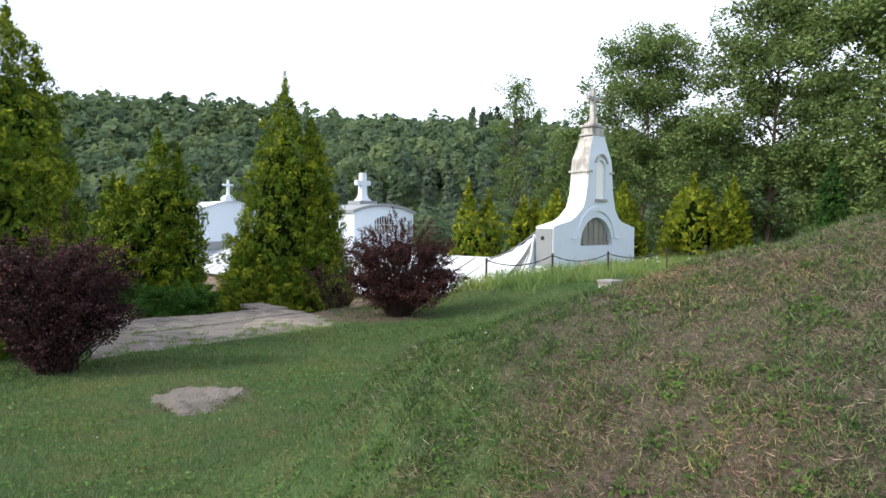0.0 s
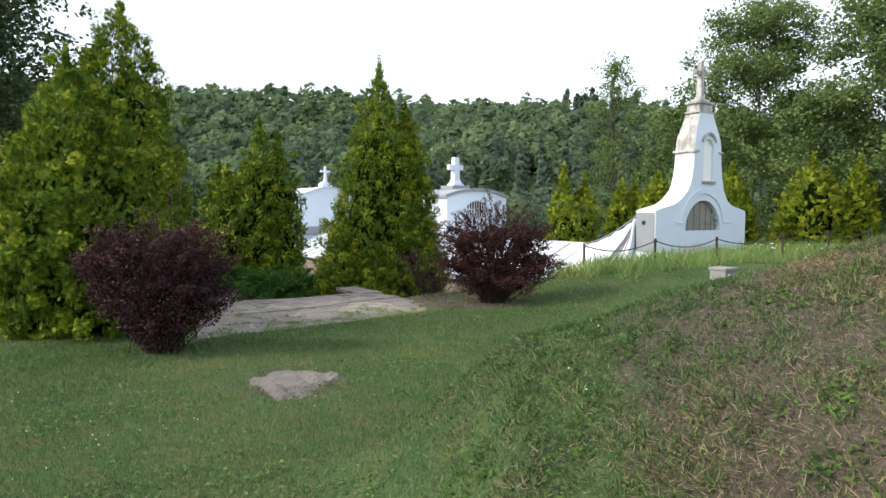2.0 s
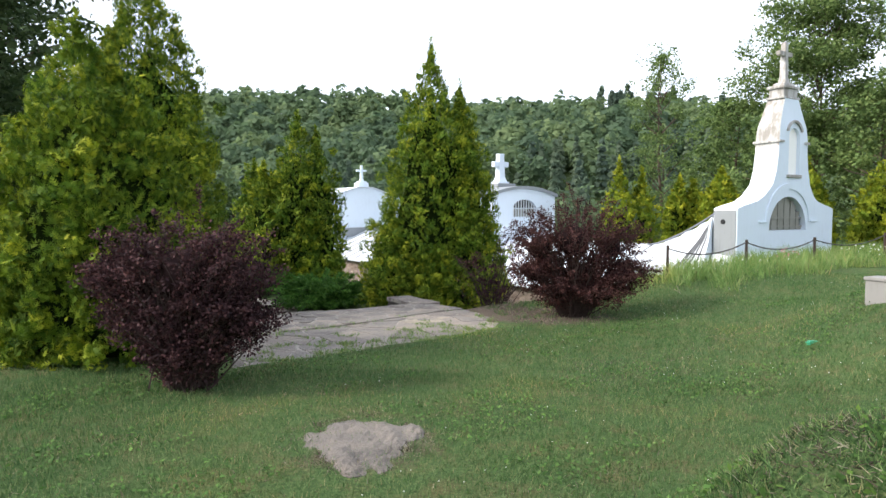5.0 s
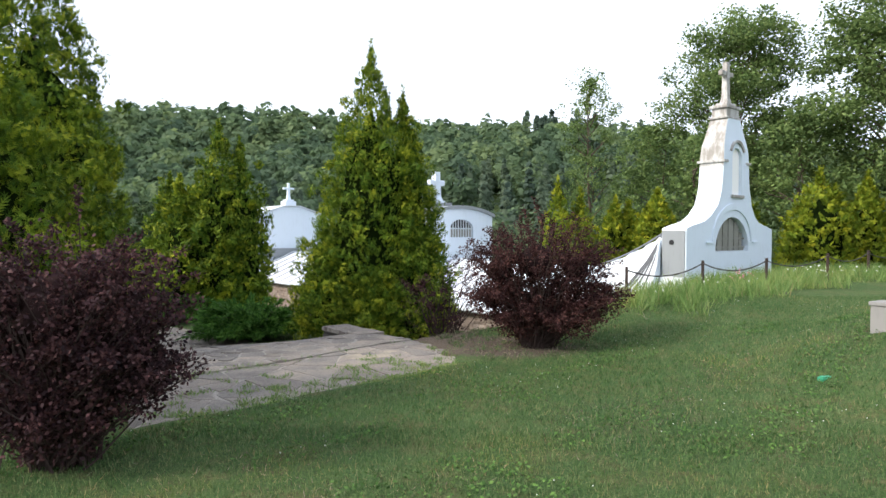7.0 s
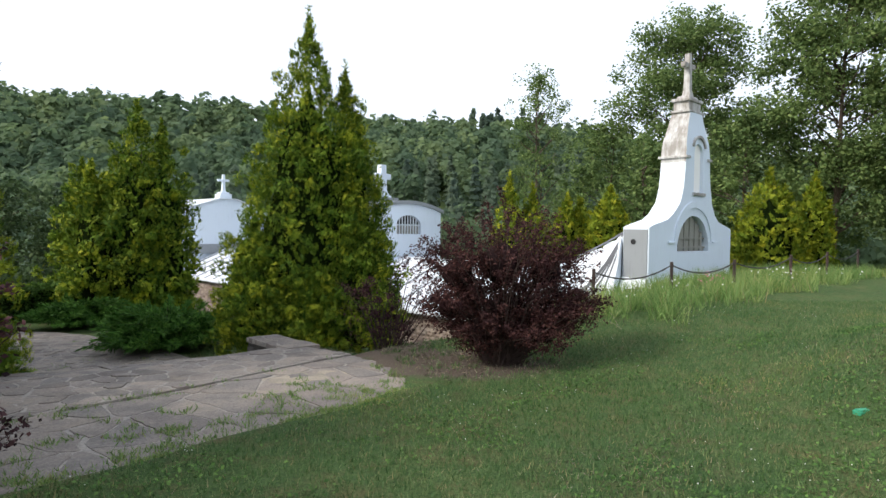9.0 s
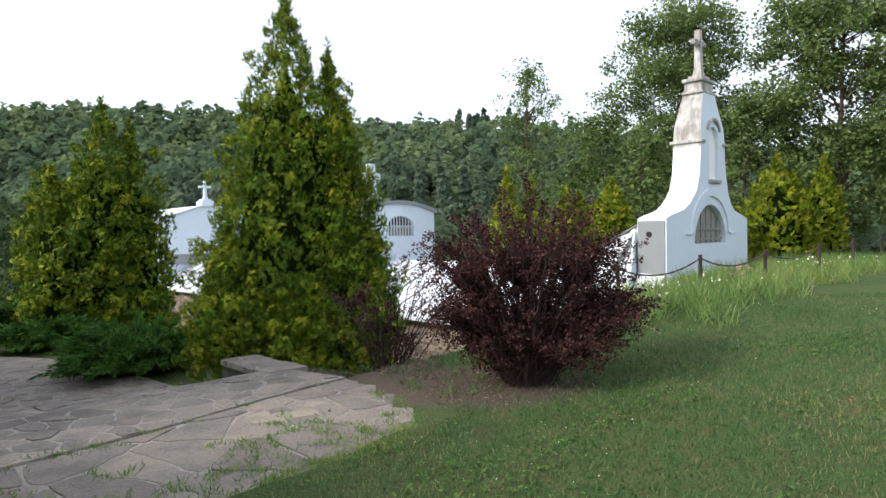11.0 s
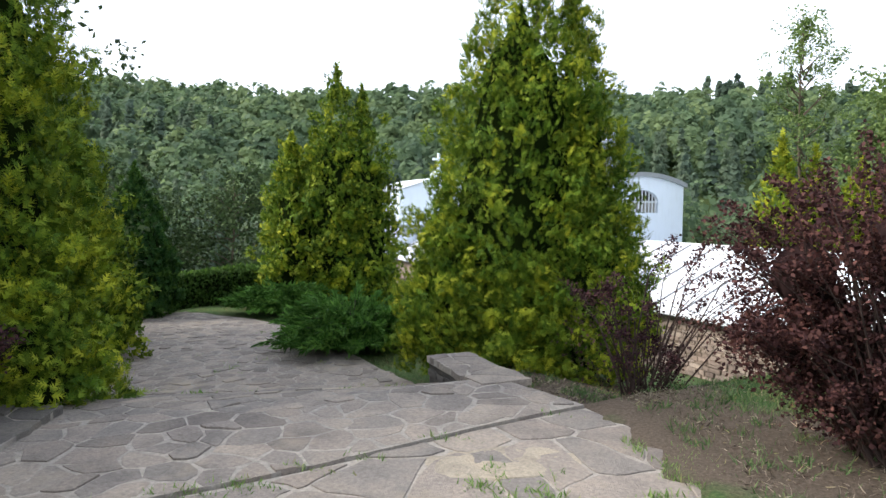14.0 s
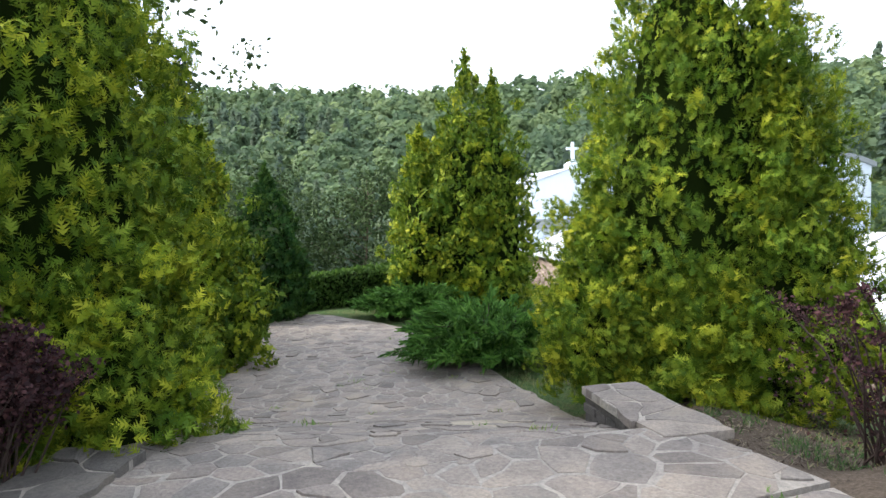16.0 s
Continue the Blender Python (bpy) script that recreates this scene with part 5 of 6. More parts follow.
def pave(name, label, region_ba, spacing, height, gap, seed, nearest, sub):
    rng = np.random.default_rng(seed)
    region = [tuple(np.array(tw(a, b))[:2]) for b, a in region_ba]
    xs, ys = [p[0] for p in region], [p[1] for p in region]
    seeds = []
    # stones of all sizes: each seed keeps a distance of its own from the others
    count = int((max(xs) - min(xs)) * (max(ys) - min(ys)) / (0.55 * spacing ** 2))
    for _ in range(count * 5):
        p = (rng.uniform(min(xs) - spacing, max(xs) + spacing), rng.uniform(min(ys) - spacing, max(ys) + spacing))
        room = spacing * (0.32 + 0.75 * rng.uniform() ** 2)
        if all((p[0] - o[0]) ** 2 + (p[1] - o[1]) ** 2 > room * room for o in seeds):
            seeds.append(p)
    base_bm = bmesh.new()
    # bed of mortar, a grid of quads that follows the slope
    vs_ = {}
    st = 0.3
    orient = sum(region[i][0] * region[(i + 1) % len(region)][1] - region[(i + 1) % len(region)][0] * region[i][1] for i in range(len(region)))
    for gx in np.arange(min(xs), max(xs), st):
        for gy in np.arange(min(ys), max(ys), st):
            cell = [(gx, gy), (gx + st, gy), (gx + st, gy + st), (gx, gy + st)]
            for i in range(len(region)):
                p, q = region[i], region[(i + 1) % len(region)]
                n = (q[1] - p[1], p[0] - q[0]) if orient > 0 else (p[1] - q[1], q[0] - p[0])
                cell = clip_poly(cell, p[0], p[1], *n)
                if len(cell) < 3:
                    break
            if len(cell) >= 3:
                ring = []
                for p in cell:
                    key = (round(p[0], 4), round(p[1], 4))
                    if key not in vs_:
                        vs_[key] = base_bm.verts.new((p[0], p[1], height(*p) - sub))
                    if vs_[key] not in ring:
                        ring.append(vs_[key])
                if len(ring) >= 3:
                    try:
                        base_bm.faces.new(ring)
                    except ValueError:
                        pass
    bmesh.ops.recalc_face_normals(base_bm, faces=base_bm.faces)
    ex = bmesh.ops.extrude_face_region(base_bm, geom=list(base_bm.faces))
    for e in ex["geom"]:
        if isinstance(e, bmesh.types.BMVert):
            e.co.z -= 0.25
    bmesh.ops.recalc_face_normals(base_bm, faces=base_bm.faces)
    bed = part(name, base_bm, M_MORTAR, None)
    tagged(bed, label, "pavement", kind="structure")
    stones = []
    for cpoly in cells(region, seeds):
        p = inset(cpoly, gap, rng, 0.007)
        if len(p) < 3:
            continue
        area = 0.5 * abs(sum(p[i][0] * p[(i + 1) % len(p)][1] - p[(i + 1) % len(p)][0] * p[i][1] for i in range(len(p))))
        if area < 0.006:
            continue
        o = sum(p[i][0] * p[(i + 1) % len(p)][1] - p[(i + 1) % len(p)][0] * p[i][1] for i in range(len(p)))
        stones.append(flagstone(p if o > 0 else p[::-1], height, rng))
    stones.sort(key=lambda s: to_ab(*s[0])[0])
    rest_v, rest_f = [], []
    for i, (c, v, f) in enumerate(stones):
        if i < nearest:
            me = bpy.data.meshes.new("flagstone")
            me.from_pydata(v, [], f)
            ob = mesh_object("flagstone", me, M_FLAG, bed)
            ob.location = (c[0], c[1], 0)
        else:
            k = len(rest_v)
            rest_v += [(p[0] + c[0], p[1] + c[1], p[2]) for p in v]
            rest_f += [tuple(q + k for q in g) for g in f]
    if rest_v:
        me = bpy.data.meshes.new("flagstones")
        me.from_pydata(rest_v, [], rest_f)
        tagged(mesh_object("flagstones", me, M_FLAG, bed), kind="stuff")
    return bed


pave("pavement", "landing of worn grey flagstones bedded in mortar", [(-3.3, -2.03), (1.1, -0.05), (0.5, 0.92), (-3.52, -0.15)], 0.42, slab_top, 0.007, 101, 300, 0.0025)
pave("pavement", "large loose flagstones with weeds in their open joints beside the lawn", [(-3.1, -4.12), (1.55, -2.15), (1.4, -0.9), (1.1, -0.085), (-3.3, -2.065)], 0.78, slab_top, 0.013, 103, 300, 0.007)
pave("terrace_pavement", "lower terrace of grey crazy-paved flagstones", [(-5.8, -1.15), (0.25, 0.65), (0.25, 2.4), (-0.15, 4.4), (-0.9, 6.2), (-2.75, 10.0), (-4.9, 12.0), (-6.9, 12.4)], 0.35, terrace_top, 0.006, 102, 290, 0.003)


def dry_wall(name, a0, a1, b0, b1, zt, zb, label, seed, cap, top, turn=0.0):
    """A low wall of flat stones in courses with cap slabs; in terrace coordinates."""
    rng = np.random.default_rng(seed)
    o = tw((a0 + a1) / 2, (b0 + b1) / 2, 0)
    root = thing(name, o, label, "wall", kind="", rz=math.atan2(AB[1], AB[0]) + radians(turn))
    hw, hl = (b1 - b0) / 2, (a1 - a0) / 2
    part("wall_core", box_bm(-hw + 0.045, hw - 0.045, -hl + 0.045, hl - 0.045, zb, zt - 0.085), M_CAP, root)
    z = zt - 0.085
    while z > zb:
        h = rng.uniform(0.06, 0.12)
        for face in range(4):
            span = hl if face < 2 else hw
            x = -span
            while x < span - 0.02:
                w = min(rng.uniform(0.16, 0.40), span - x)
                d = rng.uniform(-0.012, 0.012)
                if face == 0:
                    bx = (-hw - d, -hw + 0.05, x + 0.004, x + w - 0.004)
                elif face == 1:
                    bx = (hw - 0.05, hw + d, x + 0.004, x + w - 0.004)
                elif face == 2:
                    bx = (x + 0.055, x + w - 0.059, -hl - d, -hl + 0.05)
                else:
                    bx = (x + 0.055, x + w - 0.059, hl - 0.05, hl + d)
                if bx[1] - bx[0] > 0.03:
                    part("stone", box_bm(*bx, z - h + 0.008, z, 0.008), M_CAP, root)
                x += w
        z -= h
    # cap of flat irregular slabs
    edge = [(-hw - 0.03, -hl - 0.03), (hw + 0.03, -hl - 0.03), (hw + 0.03, hl + 0.03), (-hw - 0.03, hl + 0.03)]
    part("mortar_bed", box_bm(-hw - 0.015, hw + 0.015, -hl - 0.015, hl + 0.015, zt - 0.083, zt - 0.006, 0.006), M_MORTAR, root)
    seeds = [(sx * hw * 0.5 + rng.uniform(-0.12, 0.12), y + rng.uniform(-0.1, 0.1)) for y in np.arange(-hl, hl + 0.1, cap * 0.62) for sx in (-1, 1) if rng.uniform() < 0.8]
    for cpoly in cells(edge, seeds):
        p = inset(cpoly, 0.007, rng, 0.006)
        if len(p) < 3:
            continue
        o = sum(p[i][0] * p[(i + 1) % len(p)][1] - p[(i + 1) % len(p)][0] * p[i][1] for i in range(len(p)))
        c, v, f = flagstone(p if o > 0 else p[::-1], lambda x, y: zt, rng, 0.07, 0.004)
        me = bpy.data.meshes.new("cap_stone")
        me.from_pydata(v, [], f)
        mesh_object("cap_stone", me, top, root).location = (c[0], c[1], 0)
    return root


dry_wall("low_wall", 0.70, 2.02, 0.10, 0.62, -0.455, -1.3, "low grey stone wall capped with flat slabs", 111, 0.5, M_FLAG, 16.0)
dry_wall("stone_pier", -1.5, 0.24, -3.95, -3.38, -0.42, -1.2, "squat dark stone pier beside the terrace steps", 112, 0.7, M_CAP)


def sand_patch(a, b, ra, rb, top, seed):
    """Dry sand washed over the paving, thinning out to nothing at its edge."""
    bm = bmesh.new()
    n = 26
    grid = []
    o = tw(a, b)
    for i in range(n + 1):
        row = []
        for k in range(n + 1):
            s, t = 2 * i / n - 1, 2 * k / n - 1
            p = tw(a + s * ra, b + t * rb)
            h = 0.016 * (1 - s * s - t * t) - 0.006 + 0.016 * noise.noise(Vector((p.x * 3.1, p.y * 3.1, seed))) + 0.005 * noise.noise(Vector((p.x * 14, p.y * 14, seed)))
            if s * s + t * t > 0.95:
                h = -0.03
            row.append(bm.verts.new((p.x - o.x, p.y - o.y, top(p.x, p.y) + h)))
        grid.append(row)
    for r0, r1 in zip(grid, grid[1:]):
        for k in range(n):
            bm.faces.new((r0[k], r1[k], r1[k + 1], r0[k + 1]))
    bmesh.ops.recalc_face_normals(bm, faces=bm.faces)
    ob = part("sand_patch", bm, M_SAND, None)
    ob.location = (o.x, o.y, 0)
    tagged(ob, "pale dry sand washed over the flagstones", "sand", kind="structure")


sand_patch(-1.2, 0.05, 0.30, 0.62, slab_top, 1.0)
sand_patch(2.3, -1.0, 0.8, 0.45, terrace_top, 4.0)

# ---------- bare rock in the lawn ----------
rock = thing("rock_outcrop", (-2.78, 6.98, gz(-2.78, 6.98)), "flat patch of bare weathered rock in the lawn", "rock")
rrng = np.random.default_rng(121)
for i, (dx, dy, rx, ry) in enumerate([(-0.05, 0.10, 0.44, 0.50), (0.16, -0.26, 0.26, 0.34), (0.26, 0.34, 0.22, 0.24)]):
    bm = bmesh.new()
    r = bmesh.ops.create_icosphere(bm, subdivisions=5, radius=1.0)
    for v in r["verts"]:
        c = v.co.copy()
        k = 1 + 0.12 * noise.noise(c * 1.9 + Vector((i * 3.1, 0, 0))) + 0.09 * noise.noise(c * 7 + Vector((i, 2, 0)))
        x, y = dx + c.x * rx * k, dy + c.y * ry * k
        layer = 0.026 * noise.noise(Vector((x * 6 + y * 3, y * 3, 0.5))) + 0.022 * abs(noise.noise(Vector((x * 15, y * 8, 2.5))))
        v.co = Vector((x, y, max(c.z, -0.4) * 0.034 - 0.012 + layer))
    part("rock", bm, M_ROCK, rock)

# ---------- concrete box and lid ----------
BX, BY = CBOX
bz = gz(BX, BY) - 0.16
cbox = thing("concrete_box", (BX, BY, bz), "small grey concrete shaft box on the lawn", "box", rz=radians(38))
part("body", box_bm(-0.155, 0.155, -0.155, 0.155, -0.1, 0.42, 0.01), M_CONCRETE, cbox)
part("lid", box_bm(-0.172, 0.172, -0.172, 0.172, 0.422, 0.47, 0.01), M_CONCRETE, cbox, "flat concrete lid")
lz = gz(*LID) - 0.02
gl = thing("shaft_lid", (LID[0], LID[1], lz), "flat green plastic shaft lid in the grass", "lid", rz=radians(12))
part("lid", box_bm(-0.11, 0.11, -0.035, 0.035, -0.05, 0.022, 0.008), M_GREENLID, gl)
part("rim", box_bm(-0.12, 0.12, -0.045, 0.045, -0.06, 0.006, 0.004), M_GREENLID, gl)


# ---------- grass ----------
BLADE_V = [(-0.5, 0, 0), (0.5, 0, 0), (0.0, 1.0, 0.25)]
BLADE_F = [(0, 1, 2)]
BLADE2_V = [(-0.5, 0, 0), (0.5, 0, 0), (0.38, 0.55, 0.12), (-0.38, 0.55, 0.12), (0.0, 1.0, 0.42)]
BLADE2_F = [(0, 1, 2), (0, 2, 3), (3, 2, 4)]


def on_paving(x, y):
    a, b = to_ab(x, y)
    upper = (a < 0.6) & (a > -2.86 + 0.425 * b) & (b > -3.45) & (b < 1.5)
    lower = (a >= 0.0) & (a < 12.2) & (b > -6.2) & (b < terrace_right(a) + 0.03)
    return upper | lower


def grass(name, label, n, xr, yr, keep, height, width, mat, seed, two=False, flop=0.35, clump=0.0):
    rng = np.random.default_rng(seed)
    if clump:
        k = max(10, n // 28)
        cx, cy = rng.uniform(*xr, k), rng.uniform(*yr, k)
        i = rng.integers(0, k, n)
        x, y = cx[i] + rng.normal(0, clump, n), cy[i] + rng.normal(0, clump, n)
    else:
        x, y = rng.uniform(*xr, n), rng.uniform(*yr, n)
    m = keep(x, y) > rng.uniform(0, 1, n)
    m &= ~on_paving(x, y)
    x, y = x[m], y[m]
    n = len(x)
    P = np.stack([x, y, ground_z(x, y) - 0.006], 1)
    up = np.array([0, 0, 1.0]) + rng.normal(0, flop, (n, 3)) * np.array([1, 1, 0.2])
    az = rng.uniform(0, math.tau, n)
    nor = np.stack([np.cos(az), np.sin(az), np.zeros(n)], 1)
    xn = np.cross(up, nor)
    xn /= np.linalg.norm(xn, axis=1, keepdims=True)
    yn = up / np.linalg.norm(up, axis=1, keepdims=True)
    rot = np.stack([xn, yn, np.cross(xn, yn)], 2)
    h = height * rng.uniform(0.5, 1.5, n)
    s = np.stack([width * rng.uniform(0.7, 1.3, n), h, h], 1)
    v, f = scatter(BLADE2_V if two else BLADE_V, BLADE2_F if two else BLADE_F, P, rot, s)
    ob = mesh_object(name, array_mesh(name, v, f), mat)
    tagged(ob, label, "grass", kind="stuff")


def mound_here(x, y):
    return step01((x + 0.9 + 0.25 * (4.5 - y) * 0) / 0.8) * step01((6.2 - y) / 0.8)


def lawn_keep(x, y):
    return np.clip(1.0 - 1.15 * bare_amount(x, y) * (1 - 0.80 * mound_here(x, y)), 0.03, 1)


def tall_band(x, y):
    qx, qy = x - BO[0], y - BO[1]
    u, v = qx * BU[0] + qy * BU[1], qx * BV[0] + qy * BV[1]
    return step01((v + 3.9 + 0.25 * np.sin(u * 1.7)) / 0.7) * step01((-0.55 - v) / 0.5) * step01((u + 7.0) / 1.2)


near_lawn = lambda x, y: lawn_keep(x, y) * (1 - 0.8 * mound_here(x, y))
grass("lawn_grass", "short mown green lawn grass with dry blades", 200000, (-7.0, 3.0), (1.5, 9.5), near_lawn, 0.045, 0.0065, M_LAWN_BLADES, 131)
grass("lawn_grass", "short mown lawn grass beside the paving", 160000, (-5.0, 9.0), (9.0, 18.5), near_lawn, 0.05, 0.010, M_LAWN_BLADES, 132)
grass("lawn_grass", "short lawn grass below the thujas", 40000, (-16.0, -4.5), (5.0, 12.5), near_lawn, 0.06, 0.012, M_LAWN_BLADES, 133)
grass("bank_grass", "thin grass between the paving and the shrubs", 45000, (-10.5, 1.0), (14.0, 22.5), lambda x, y: 0.9 * lawn_keep(x, y), 0.06, 0.010, M_LAWN_BLADES, 139)
grass("mound_grass", "rough half-dry grass on the mound", 200000, (-1.3, 4.6), (1.2, 6.5), mound_here, 0.034, 0.0052, M_WILD_BLADES, 134, False, 0.8, 0.05)
grass("mound_grass", "green weedy tufts on the mound", 30000, (-1.0, 6.0), (1.6, 6.0), mound_here, 0.048, 0.0065, M_WILD_BLADES, 135, True, 0.7, 0.035)
grass("mound_straw", "mown dry straw lying on the mound", 230000, (-0.8, 5.0), (1.4, 6.2), lambda x, y: mound_here(x, y) * np.clip(0.30 + 0.17 * x + 0.6 * wobble(x, y, 1.6, 0.8), 0.06, 1), 0.050, 0.005, M_STRAW, 136, False, 2.4, 0.07)
grass("tall_grass", "tall uncut meadow grass along the chain fence", 80000, (-1.0, 18.0), (15.0, 31.0), tall_band, 0.38, 0.014, M_TALL_BLADES, 137, True, 0.35, 0.10)
grass("dry_grass", "dry brown grass at the foot of the meadow strip", 14000, (-1.0, 22.0), (14.0, 32.0), lambda x, y: tall_band(x, y) * (1 - tall_band(x - 0.45, y + 0.5)), 0.26, 0.010, M_STRAW, 138, True, 0.5, 0.08)

grass("leaf_litter", "dry twigs and leaf litter on the bare soil under the shrubs", 22000, (-6.5, 1.0), (13.0, 18.5), lambda x, y: np.clip(bare_amount(x, y) - 0.1, 0, 1), 0.05, 0.009, M_STRAW, 140, True, 2.2, 0.12)
grass("bank_grass", "sparse grass tufts in the bare soil", 9000, (-5.5, 0.6), (13.0, 17.5), lambda x, y: np.clip(bare_amount(x, y) - 0.1, 0, 0.8), 0.07, 0.009, M_LAWN_BLADES, 142, True, 0.5, 0.05)


grass("rock_straw", "dry straw and moss round the bare rock", 5200, (-3.7, -1.9), (6.2, 8.1), lambda x, y: np.exp(-((np.hypot((x + 2.82) / 0.9, y - 7.1) - 0.52) / 0.16) ** 2), 0.05, 0.007, M_STRAW, 143, False, 1.6, 0.05)
grass("lawn_straw", "dry blades scattered in patches over the lawn", 60000, (-6.5, 4.0), (3.0, 13.0), lambda x, y: near_lawn(x, y) * np.clip(0.15 + 0.5 * wobble(x, y, 1.3, 2.1), 0.02, 0.8), 0.045, 0.007, M_STRAW, 144, False, 1.1, 0.14)


def joint_weeds():
    """Tufts of grass in the joints of the upper landing."""
    rng = np.random.default_rng(141)
    P = []
    for i in range(120):
        b = rng.uniform(-3.0, 1.4)
        a = -2.8 + 0.44 * b + abs(rng.normal(0, 0.55))
        p = tw(a, b)
        m = rng.integers(20, 70)
        d = rng.normal(0, 1, (m, 2)) * np.array([0.09, 0.035])
        t = rng.uniform(0, math.pi)
        x = p.x + d[:, 0] * math.cos(t) - d[:, 1] * math.sin(t)
        y = p.y + d[:, 0] * math.sin(t) + d[:, 1] * math.cos(t)
        P.append(np.stack([x, y, np.array([slab_top(q, r) for q, r in zip(x, y)]) - 0.01], 1))
    # ragged fringe where the turf creeps over the slabs
    line = [(1.62, -2.2), (1.42, -0.9)], [(-3.1, -4.14), (1.55, -2.17)]
    for ((b0, a0), (b1, a1)), count in zip(line, (12, 110)):
        for i in range(count):
            s = rng.uniform()
            p = tw(a0 + (a1 - a0) * s + rng.normal(0, 0.10), b0 + (b1 - b0) * s - abs(rng.normal(0, 0.13)) + 0.06)
            m = rng.integers(20, 90)
            d = rng.normal(0, 0.07, (m, 2))
            x, y = p.x + d[:, 0], p.y + d[:, 1]
            P.append(np.stack([x, y, np.array([slab_top(q, r) for q, r in zip(x, y)]) - 0.012], 1))
    for i in range(18):
        b = rng.uniform(-3.2, 0.9)
        p = tw(-0.60 + 0.45 * b - abs(rng.normal(0, 0.03)), b)
        m = rng.integers(8, 60)
        d = rng.normal(0, 1, (m, 2)) * np.array([0.10, 0.02])
        x, y = p.x + d[:, 0] * 0.999 + d[:, 1] * 0.04, p.y + d[:, 1] + 0.04 * d[:, 0]
        P.append(np.stack([x, y, np.array([slab_top(q, r) for q, r in zip(x, y)]) - 0.02], 1))
    for i in range(26):
        p = tw(rng.uniform(0.4, 9), rng.uniform(-4.5, -0.5))
        m = rng.integers(6, 24)
        d = rng.normal(0, 0.06, (m, 2))
        x, y = p.x + d[:, 0], p.y + d[:, 1]
        P.append(np.stack([x, y, np.array([terrace_top(q, r) for q, r in zip(x, y)]) - 0.01], 1))
    P = np.concatenate(P)
    n = len(P)
    up = np.array([0, 0, 1.0]) + rng.normal(0, 0.6, (n, 3)) * np.array([1, 1, 0.2])
    rot = frames_for(np.cross(up, rng.normal(0, 1, (n, 3))), up)
    h = 0.055 * rng.uniform(0.5, 1.5, n)
    v, f = scatter(BLADE2_V, BLADE2_F, P, rot, np.stack([np.full(n, 0.010), h, h * 0.6], 1))
    ob = mesh_object("joint_weeds", array_mesh("joint_weeds", v, f), M_TALL_BLADES)
    tagged(ob, "tufts of weeds growing in the paving joints", "weeds", kind="stuff")


joint_weeds()


def mound_weeds():
    """Small round-leaved weeds that lie flat in the grass of the mound."""
    rng = np.random.default_rng(152)
    k = 420
    cx, cy = rng.uniform(-0.6, 5.0, k), rng.uniform(1.6, 5.6, k)
    i = rng.integers(0, k, 6500)
    x, y = cx[i] + rng.normal(0, 0.045, len(i)), cy[i] + rng.normal(0, 0.045, len(i))
    n = len(x)
    P = np.stack([x, y, ground_z(x, y) + rng.uniform(0.012, 0.035, n)], 1)
    rot = frames_for(rng.normal(0, 0.35, (n, 3)) + np.array([0, -0.25, 1.0]), rng.normal(0, 1, (n, 3)))
    v, f = scatter(LEAF_V, LEAF_F, P, rot, np.stack([np.full(n, 0.030), 0.030 * rng.uniform(0.7, 1.5, n), np.full(n, 0.03)], 1))
    tagged(mesh_object("mound_weeds", array_mesh("mound_weeds", v, f), M_HEDGE), "low round-leaved green weeds among the straw", "weeds", kind="stuff")


mound_weeds()


def clover_leaves():
    """Patches of small flat clover leaves in the lawn."""
    rng = np.random.default_rng(153)
    n = 60000
    x, y = rng.uniform(-6.5, 4.5, n), rng.uniform(2.5, 15, n)
    ok = ~on_paving(x, y) & (wobble(x, y, 1.5, 1.3) + 0.6 * wobble(x, y, 4.1, 0.2) + rng.normal(0, 0.3, n) > 0.45) & (bare_amount(x, y) < 0.3) & (mound_here(x, y) < 0.5)
    x, y = x[ok], y[ok]
    n = len(x)
    P = np.stack([x, y, ground_z(x, y) + rng.uniform(0.02, 0.05, n)], 1)
    rot = frames_for(rng.normal(0, 0.4, (n, 3)) + np.array([0, 0, 1.0]), rng.normal(0, 1, (n, 3)))
    v, f = scatter(LEAF_V, LEAF_F, P, rot, 0.034 * rng.uniform(0.6, 1.4, n))
    tagged(mesh_object("clover_leaves", array_mesh("clover_leaves", v, f), M_CLOVER), "patches of green clover leaves in the lawn", "clover", kind="stuff")


clover_leaves()


def clover():
    rng = np.random.default_rng(151)
    n = 2200
    x, y = rng.uniform(-6, 8, n), rng.uniform(2, 18, n)
    ok = ~on_paving(x, y) & (wobble(x, y, 1.1, 0.3) > 0.35) & (bare_amount(x, y) < 0.4)
    x, y = x[ok], y[ok]
    n = len(x)
    P = np.stack([x, y, ground_z(x, y) + 0.045], 1)
    tv = [(1, 0, 0), (-0.5, 0.87, 0), (-0.5, -0.87, 0), (0, 0, 0.9), (0, 0, -0.7)]
    tf = [(0, 1, 3), (1, 2, 3), (2, 0, 3), (1, 0, 4), (2, 1, 4), (0, 2, 4)]
    rot = np.repeat(np.eye(3)[None], n, 0)
    v, f = scatter(tv, tf, P, rot, 0.0065 * rng.uniform(0.7, 1.3, n))
    ob = mesh_object("clover_heads", array_mesh("clover_heads", v, f), M_FLOWER)
    tagged(ob, "small white clover heads in the lawn", "flowers", kind="stuff")


clover()



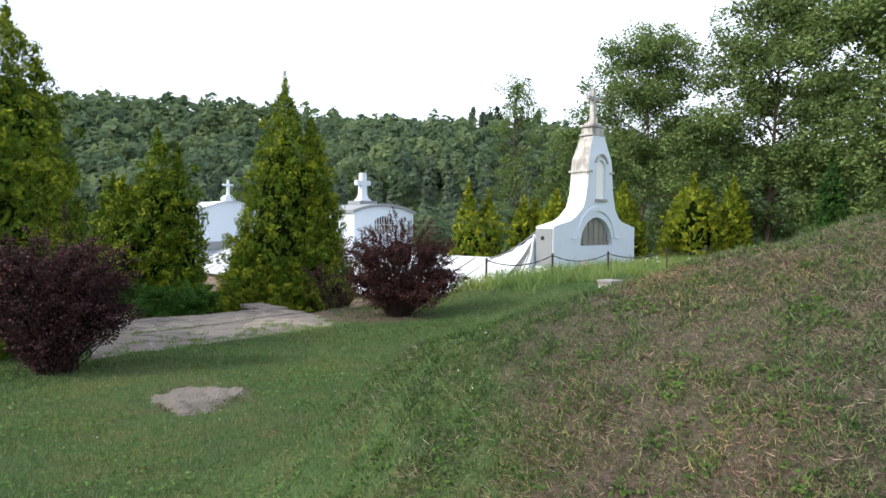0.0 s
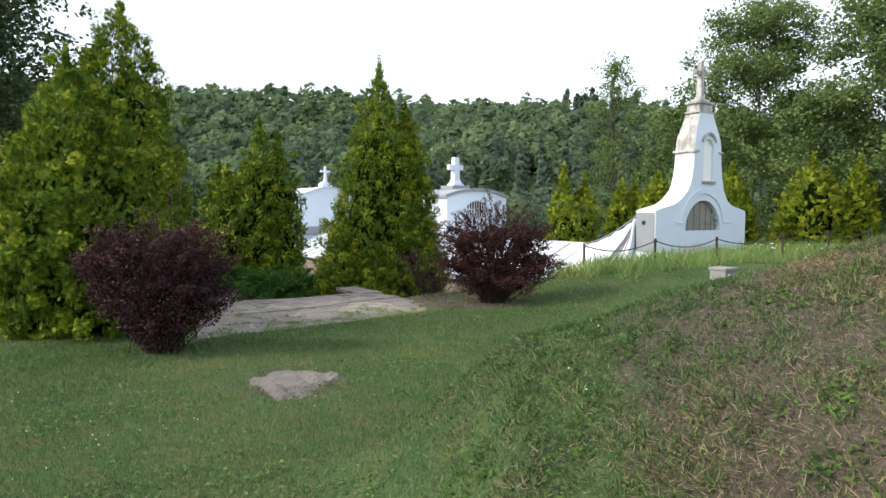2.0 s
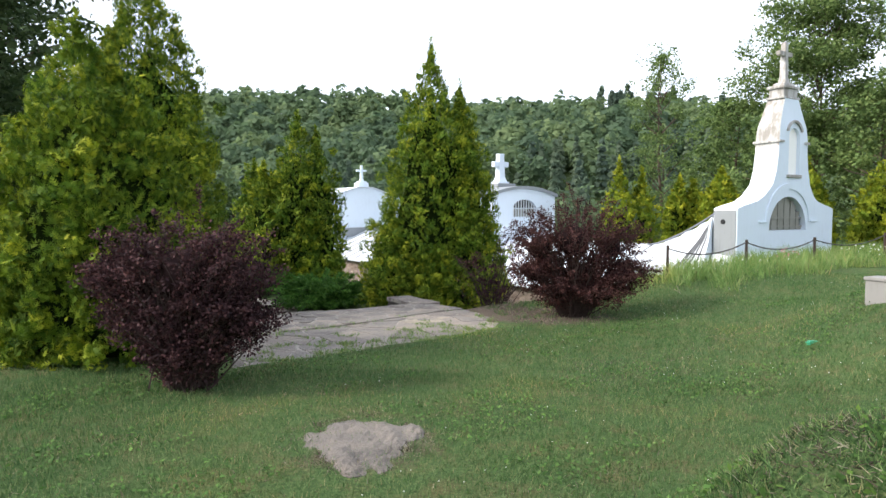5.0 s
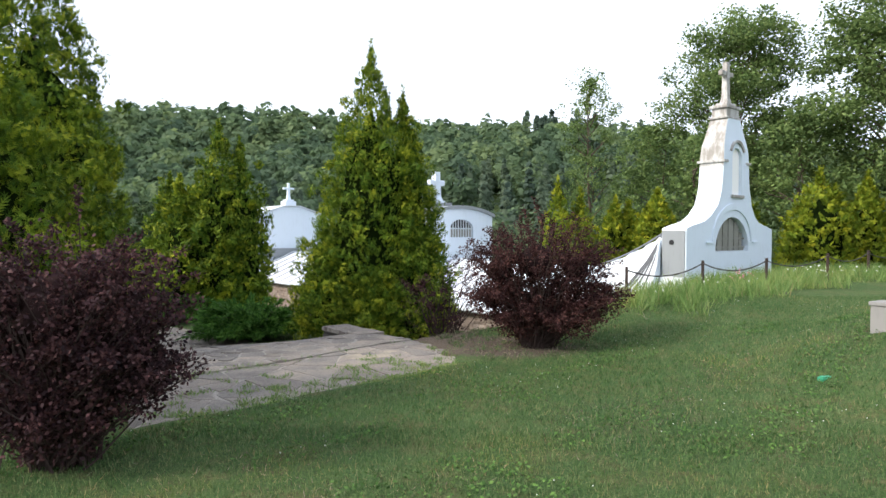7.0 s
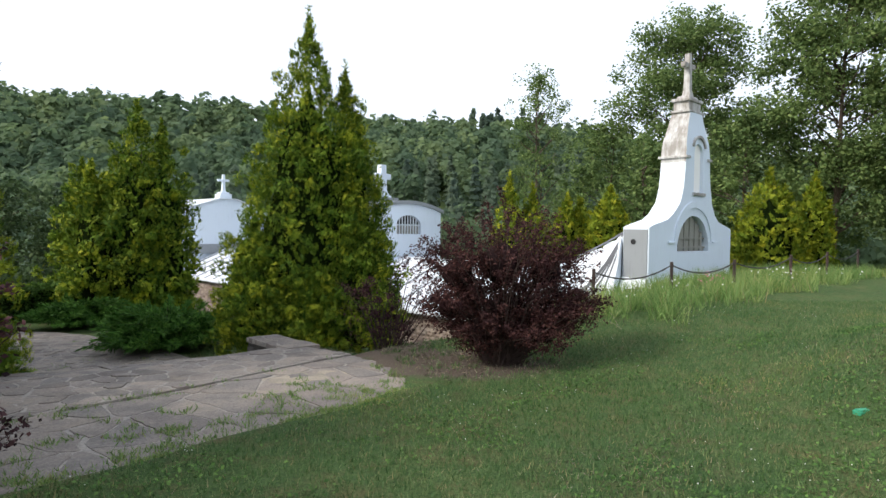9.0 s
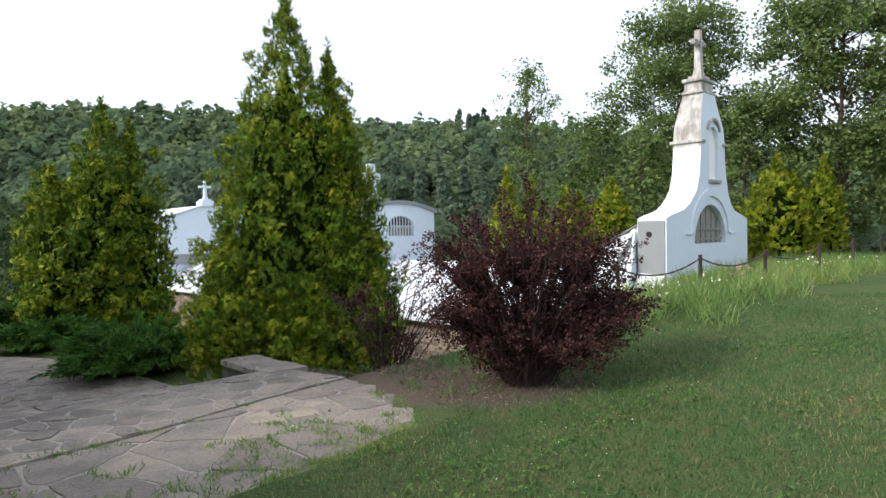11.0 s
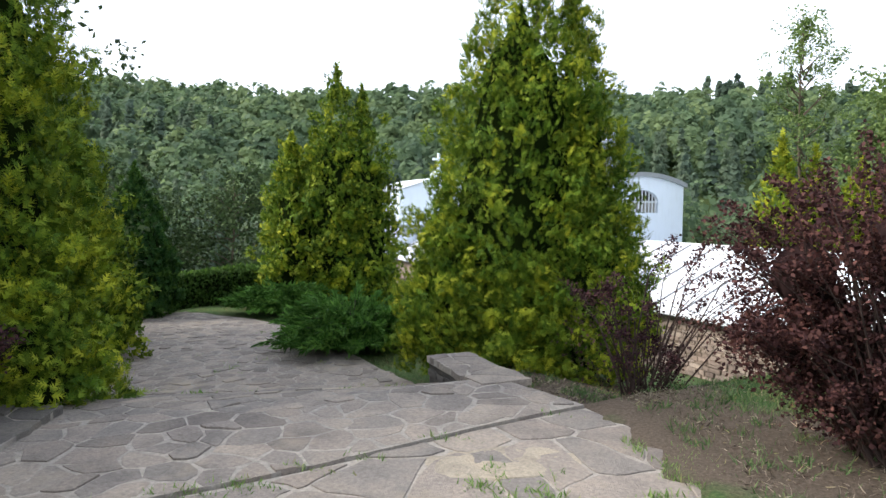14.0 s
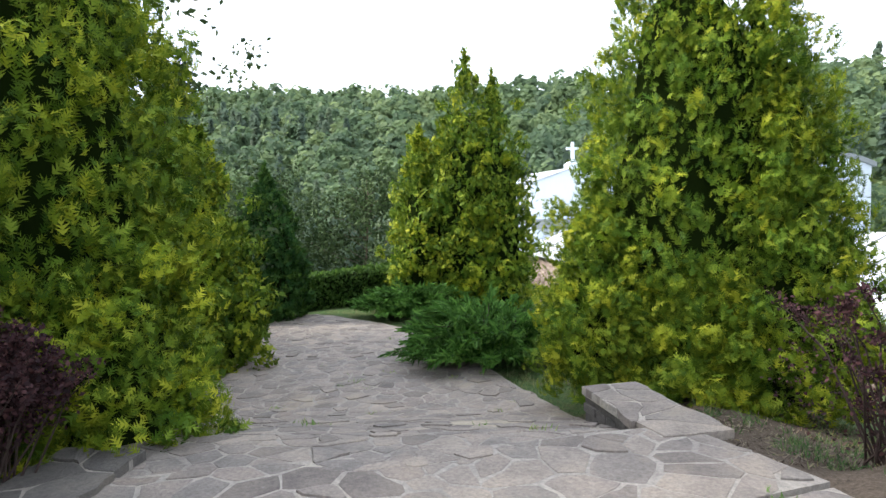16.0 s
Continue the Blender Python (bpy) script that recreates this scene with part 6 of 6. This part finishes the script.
def meadow_flowers(name, label, mat, spots, seed):
    rng = np.random.default_rng(seed)
    P = []
    for x, y, r, m in spots:
        px, py = x + rng.normal(0, r, m), y + rng.normal(0, r, m)
        P.append(np.stack([px, py, ground_z(px, py) + rng.uniform(0.25, 0.5, m)], 1))
    P = np.concatenate(P)
    n = len(P)
    tv = [(1, 0, 0), (0.3, 0.95, 0.15), (-0.8, 0.6, 0), (-0.8, -0.6, 0.15), (0.3, -0.95, 0), (0, 0, 0.35)]
    tf = [(0, 1, 5), (1, 2, 5), (2, 3, 5), (3, 4, 5), (4, 0, 5)]
    v, f = scatter(tv, tf, P, frames_for(rng.normal(0, 0.5, (n, 3)) + np.array([-0.3, -0.6, 0.6]), rng.normal(0, 1, (n, 3))), 0.018 * rng.uniform(0.7, 1.4, n))
    tagged(mesh_object(name, array_mesh(name, v, f), mat), label, "flowers", kind="stuff")


meadow_flowers("white_flowers", "white wild flowers in the tall grass by the fence", M_FLOWER, [(7.6, 22.5, 0.4, 26), (3.0, 19.0, 0.5, 18), (9.5, 23.6, 0.5, 14), (1.5, 17.6, 0.4, 10)], 171)
meadow_flowers("pink_flowers", "small clump of pink flowers in the tall grass", M_PINKFLOWER, [(4.5, 20.1, 0.18, 16)], 172)

# ---------- rubble stones of the nave wall ----------
wrng = np.random.default_rng(161)
rows_z = -1.60
near_stones, rest_v, rest_f = [], [], []


def rubble(v0, v1, z0, z1):
    d = wrng.uniform(0.015, 0.06)
    j = lambda: wrng.uniform(-0.014, 0.014)
    x = WALL_U - d
    b = [(WALL_U + 0.04, v0, z0), (WALL_U + 0.04, v1, z0), (WALL_U + 0.04, v1, z1), (WALL_U + 0.04, v0, z1)]
    f = [(x + j(), v0 + 0.012 + j() * 0.5, z0 + 0.008 + j() * 0.5), (x + j(), v1 - 0.012 + j() * 0.5, z0 + 0.008 + j() * 0.5), (x + j(), v1 - 0.012 + j() * 0.5, z1 - 0.008 + j() * 0.5), (x + j(), v0 + 0.012 + j() * 0.5, z1 - 0.008 + j() * 0.5)]
    return b + f, [(4, 7, 6, 5), (0, 4, 5, 1), (1, 5, 6, 2), (2, 6, 7, 3), (3, 7, 4, 0)]


z1 = EAVE_Z - 0.21
while z1 > -3.35:
    z0 = z1 - wrng.uniform(0.07, 0.15)
    v = 0.9
    while v < NAVE_END - 0.2:
        w = wrng.uniform(0.16, 0.48)
        verts, faces = rubble(v + 0.008, v + w - 0.008, z0 + 0.010, z1)
        if 5.6 < v < 9.4 and len(near_stones) < 300:
            near_stones.append((verts, faces))
        else:
            k = len(rest_v)
            rest_v += verts
            rest_f += [tuple(q + k for q in g) for g in faces]
        v += w
    z1 = z0
for verts, faces in near_stones:
    me = bpy.data.meshes.new("stone")
    me.from_pydata(verts, [], faces)
    mesh_object("stone", me, M_RUBBLE, nave_wall)
me = bpy.data.meshes.new("stones")
me.from_pydata(rest_v, [], rest_f)
tagged(mesh_object("stones", me, M_RUBBLE, nave_wall), kind="stuff")
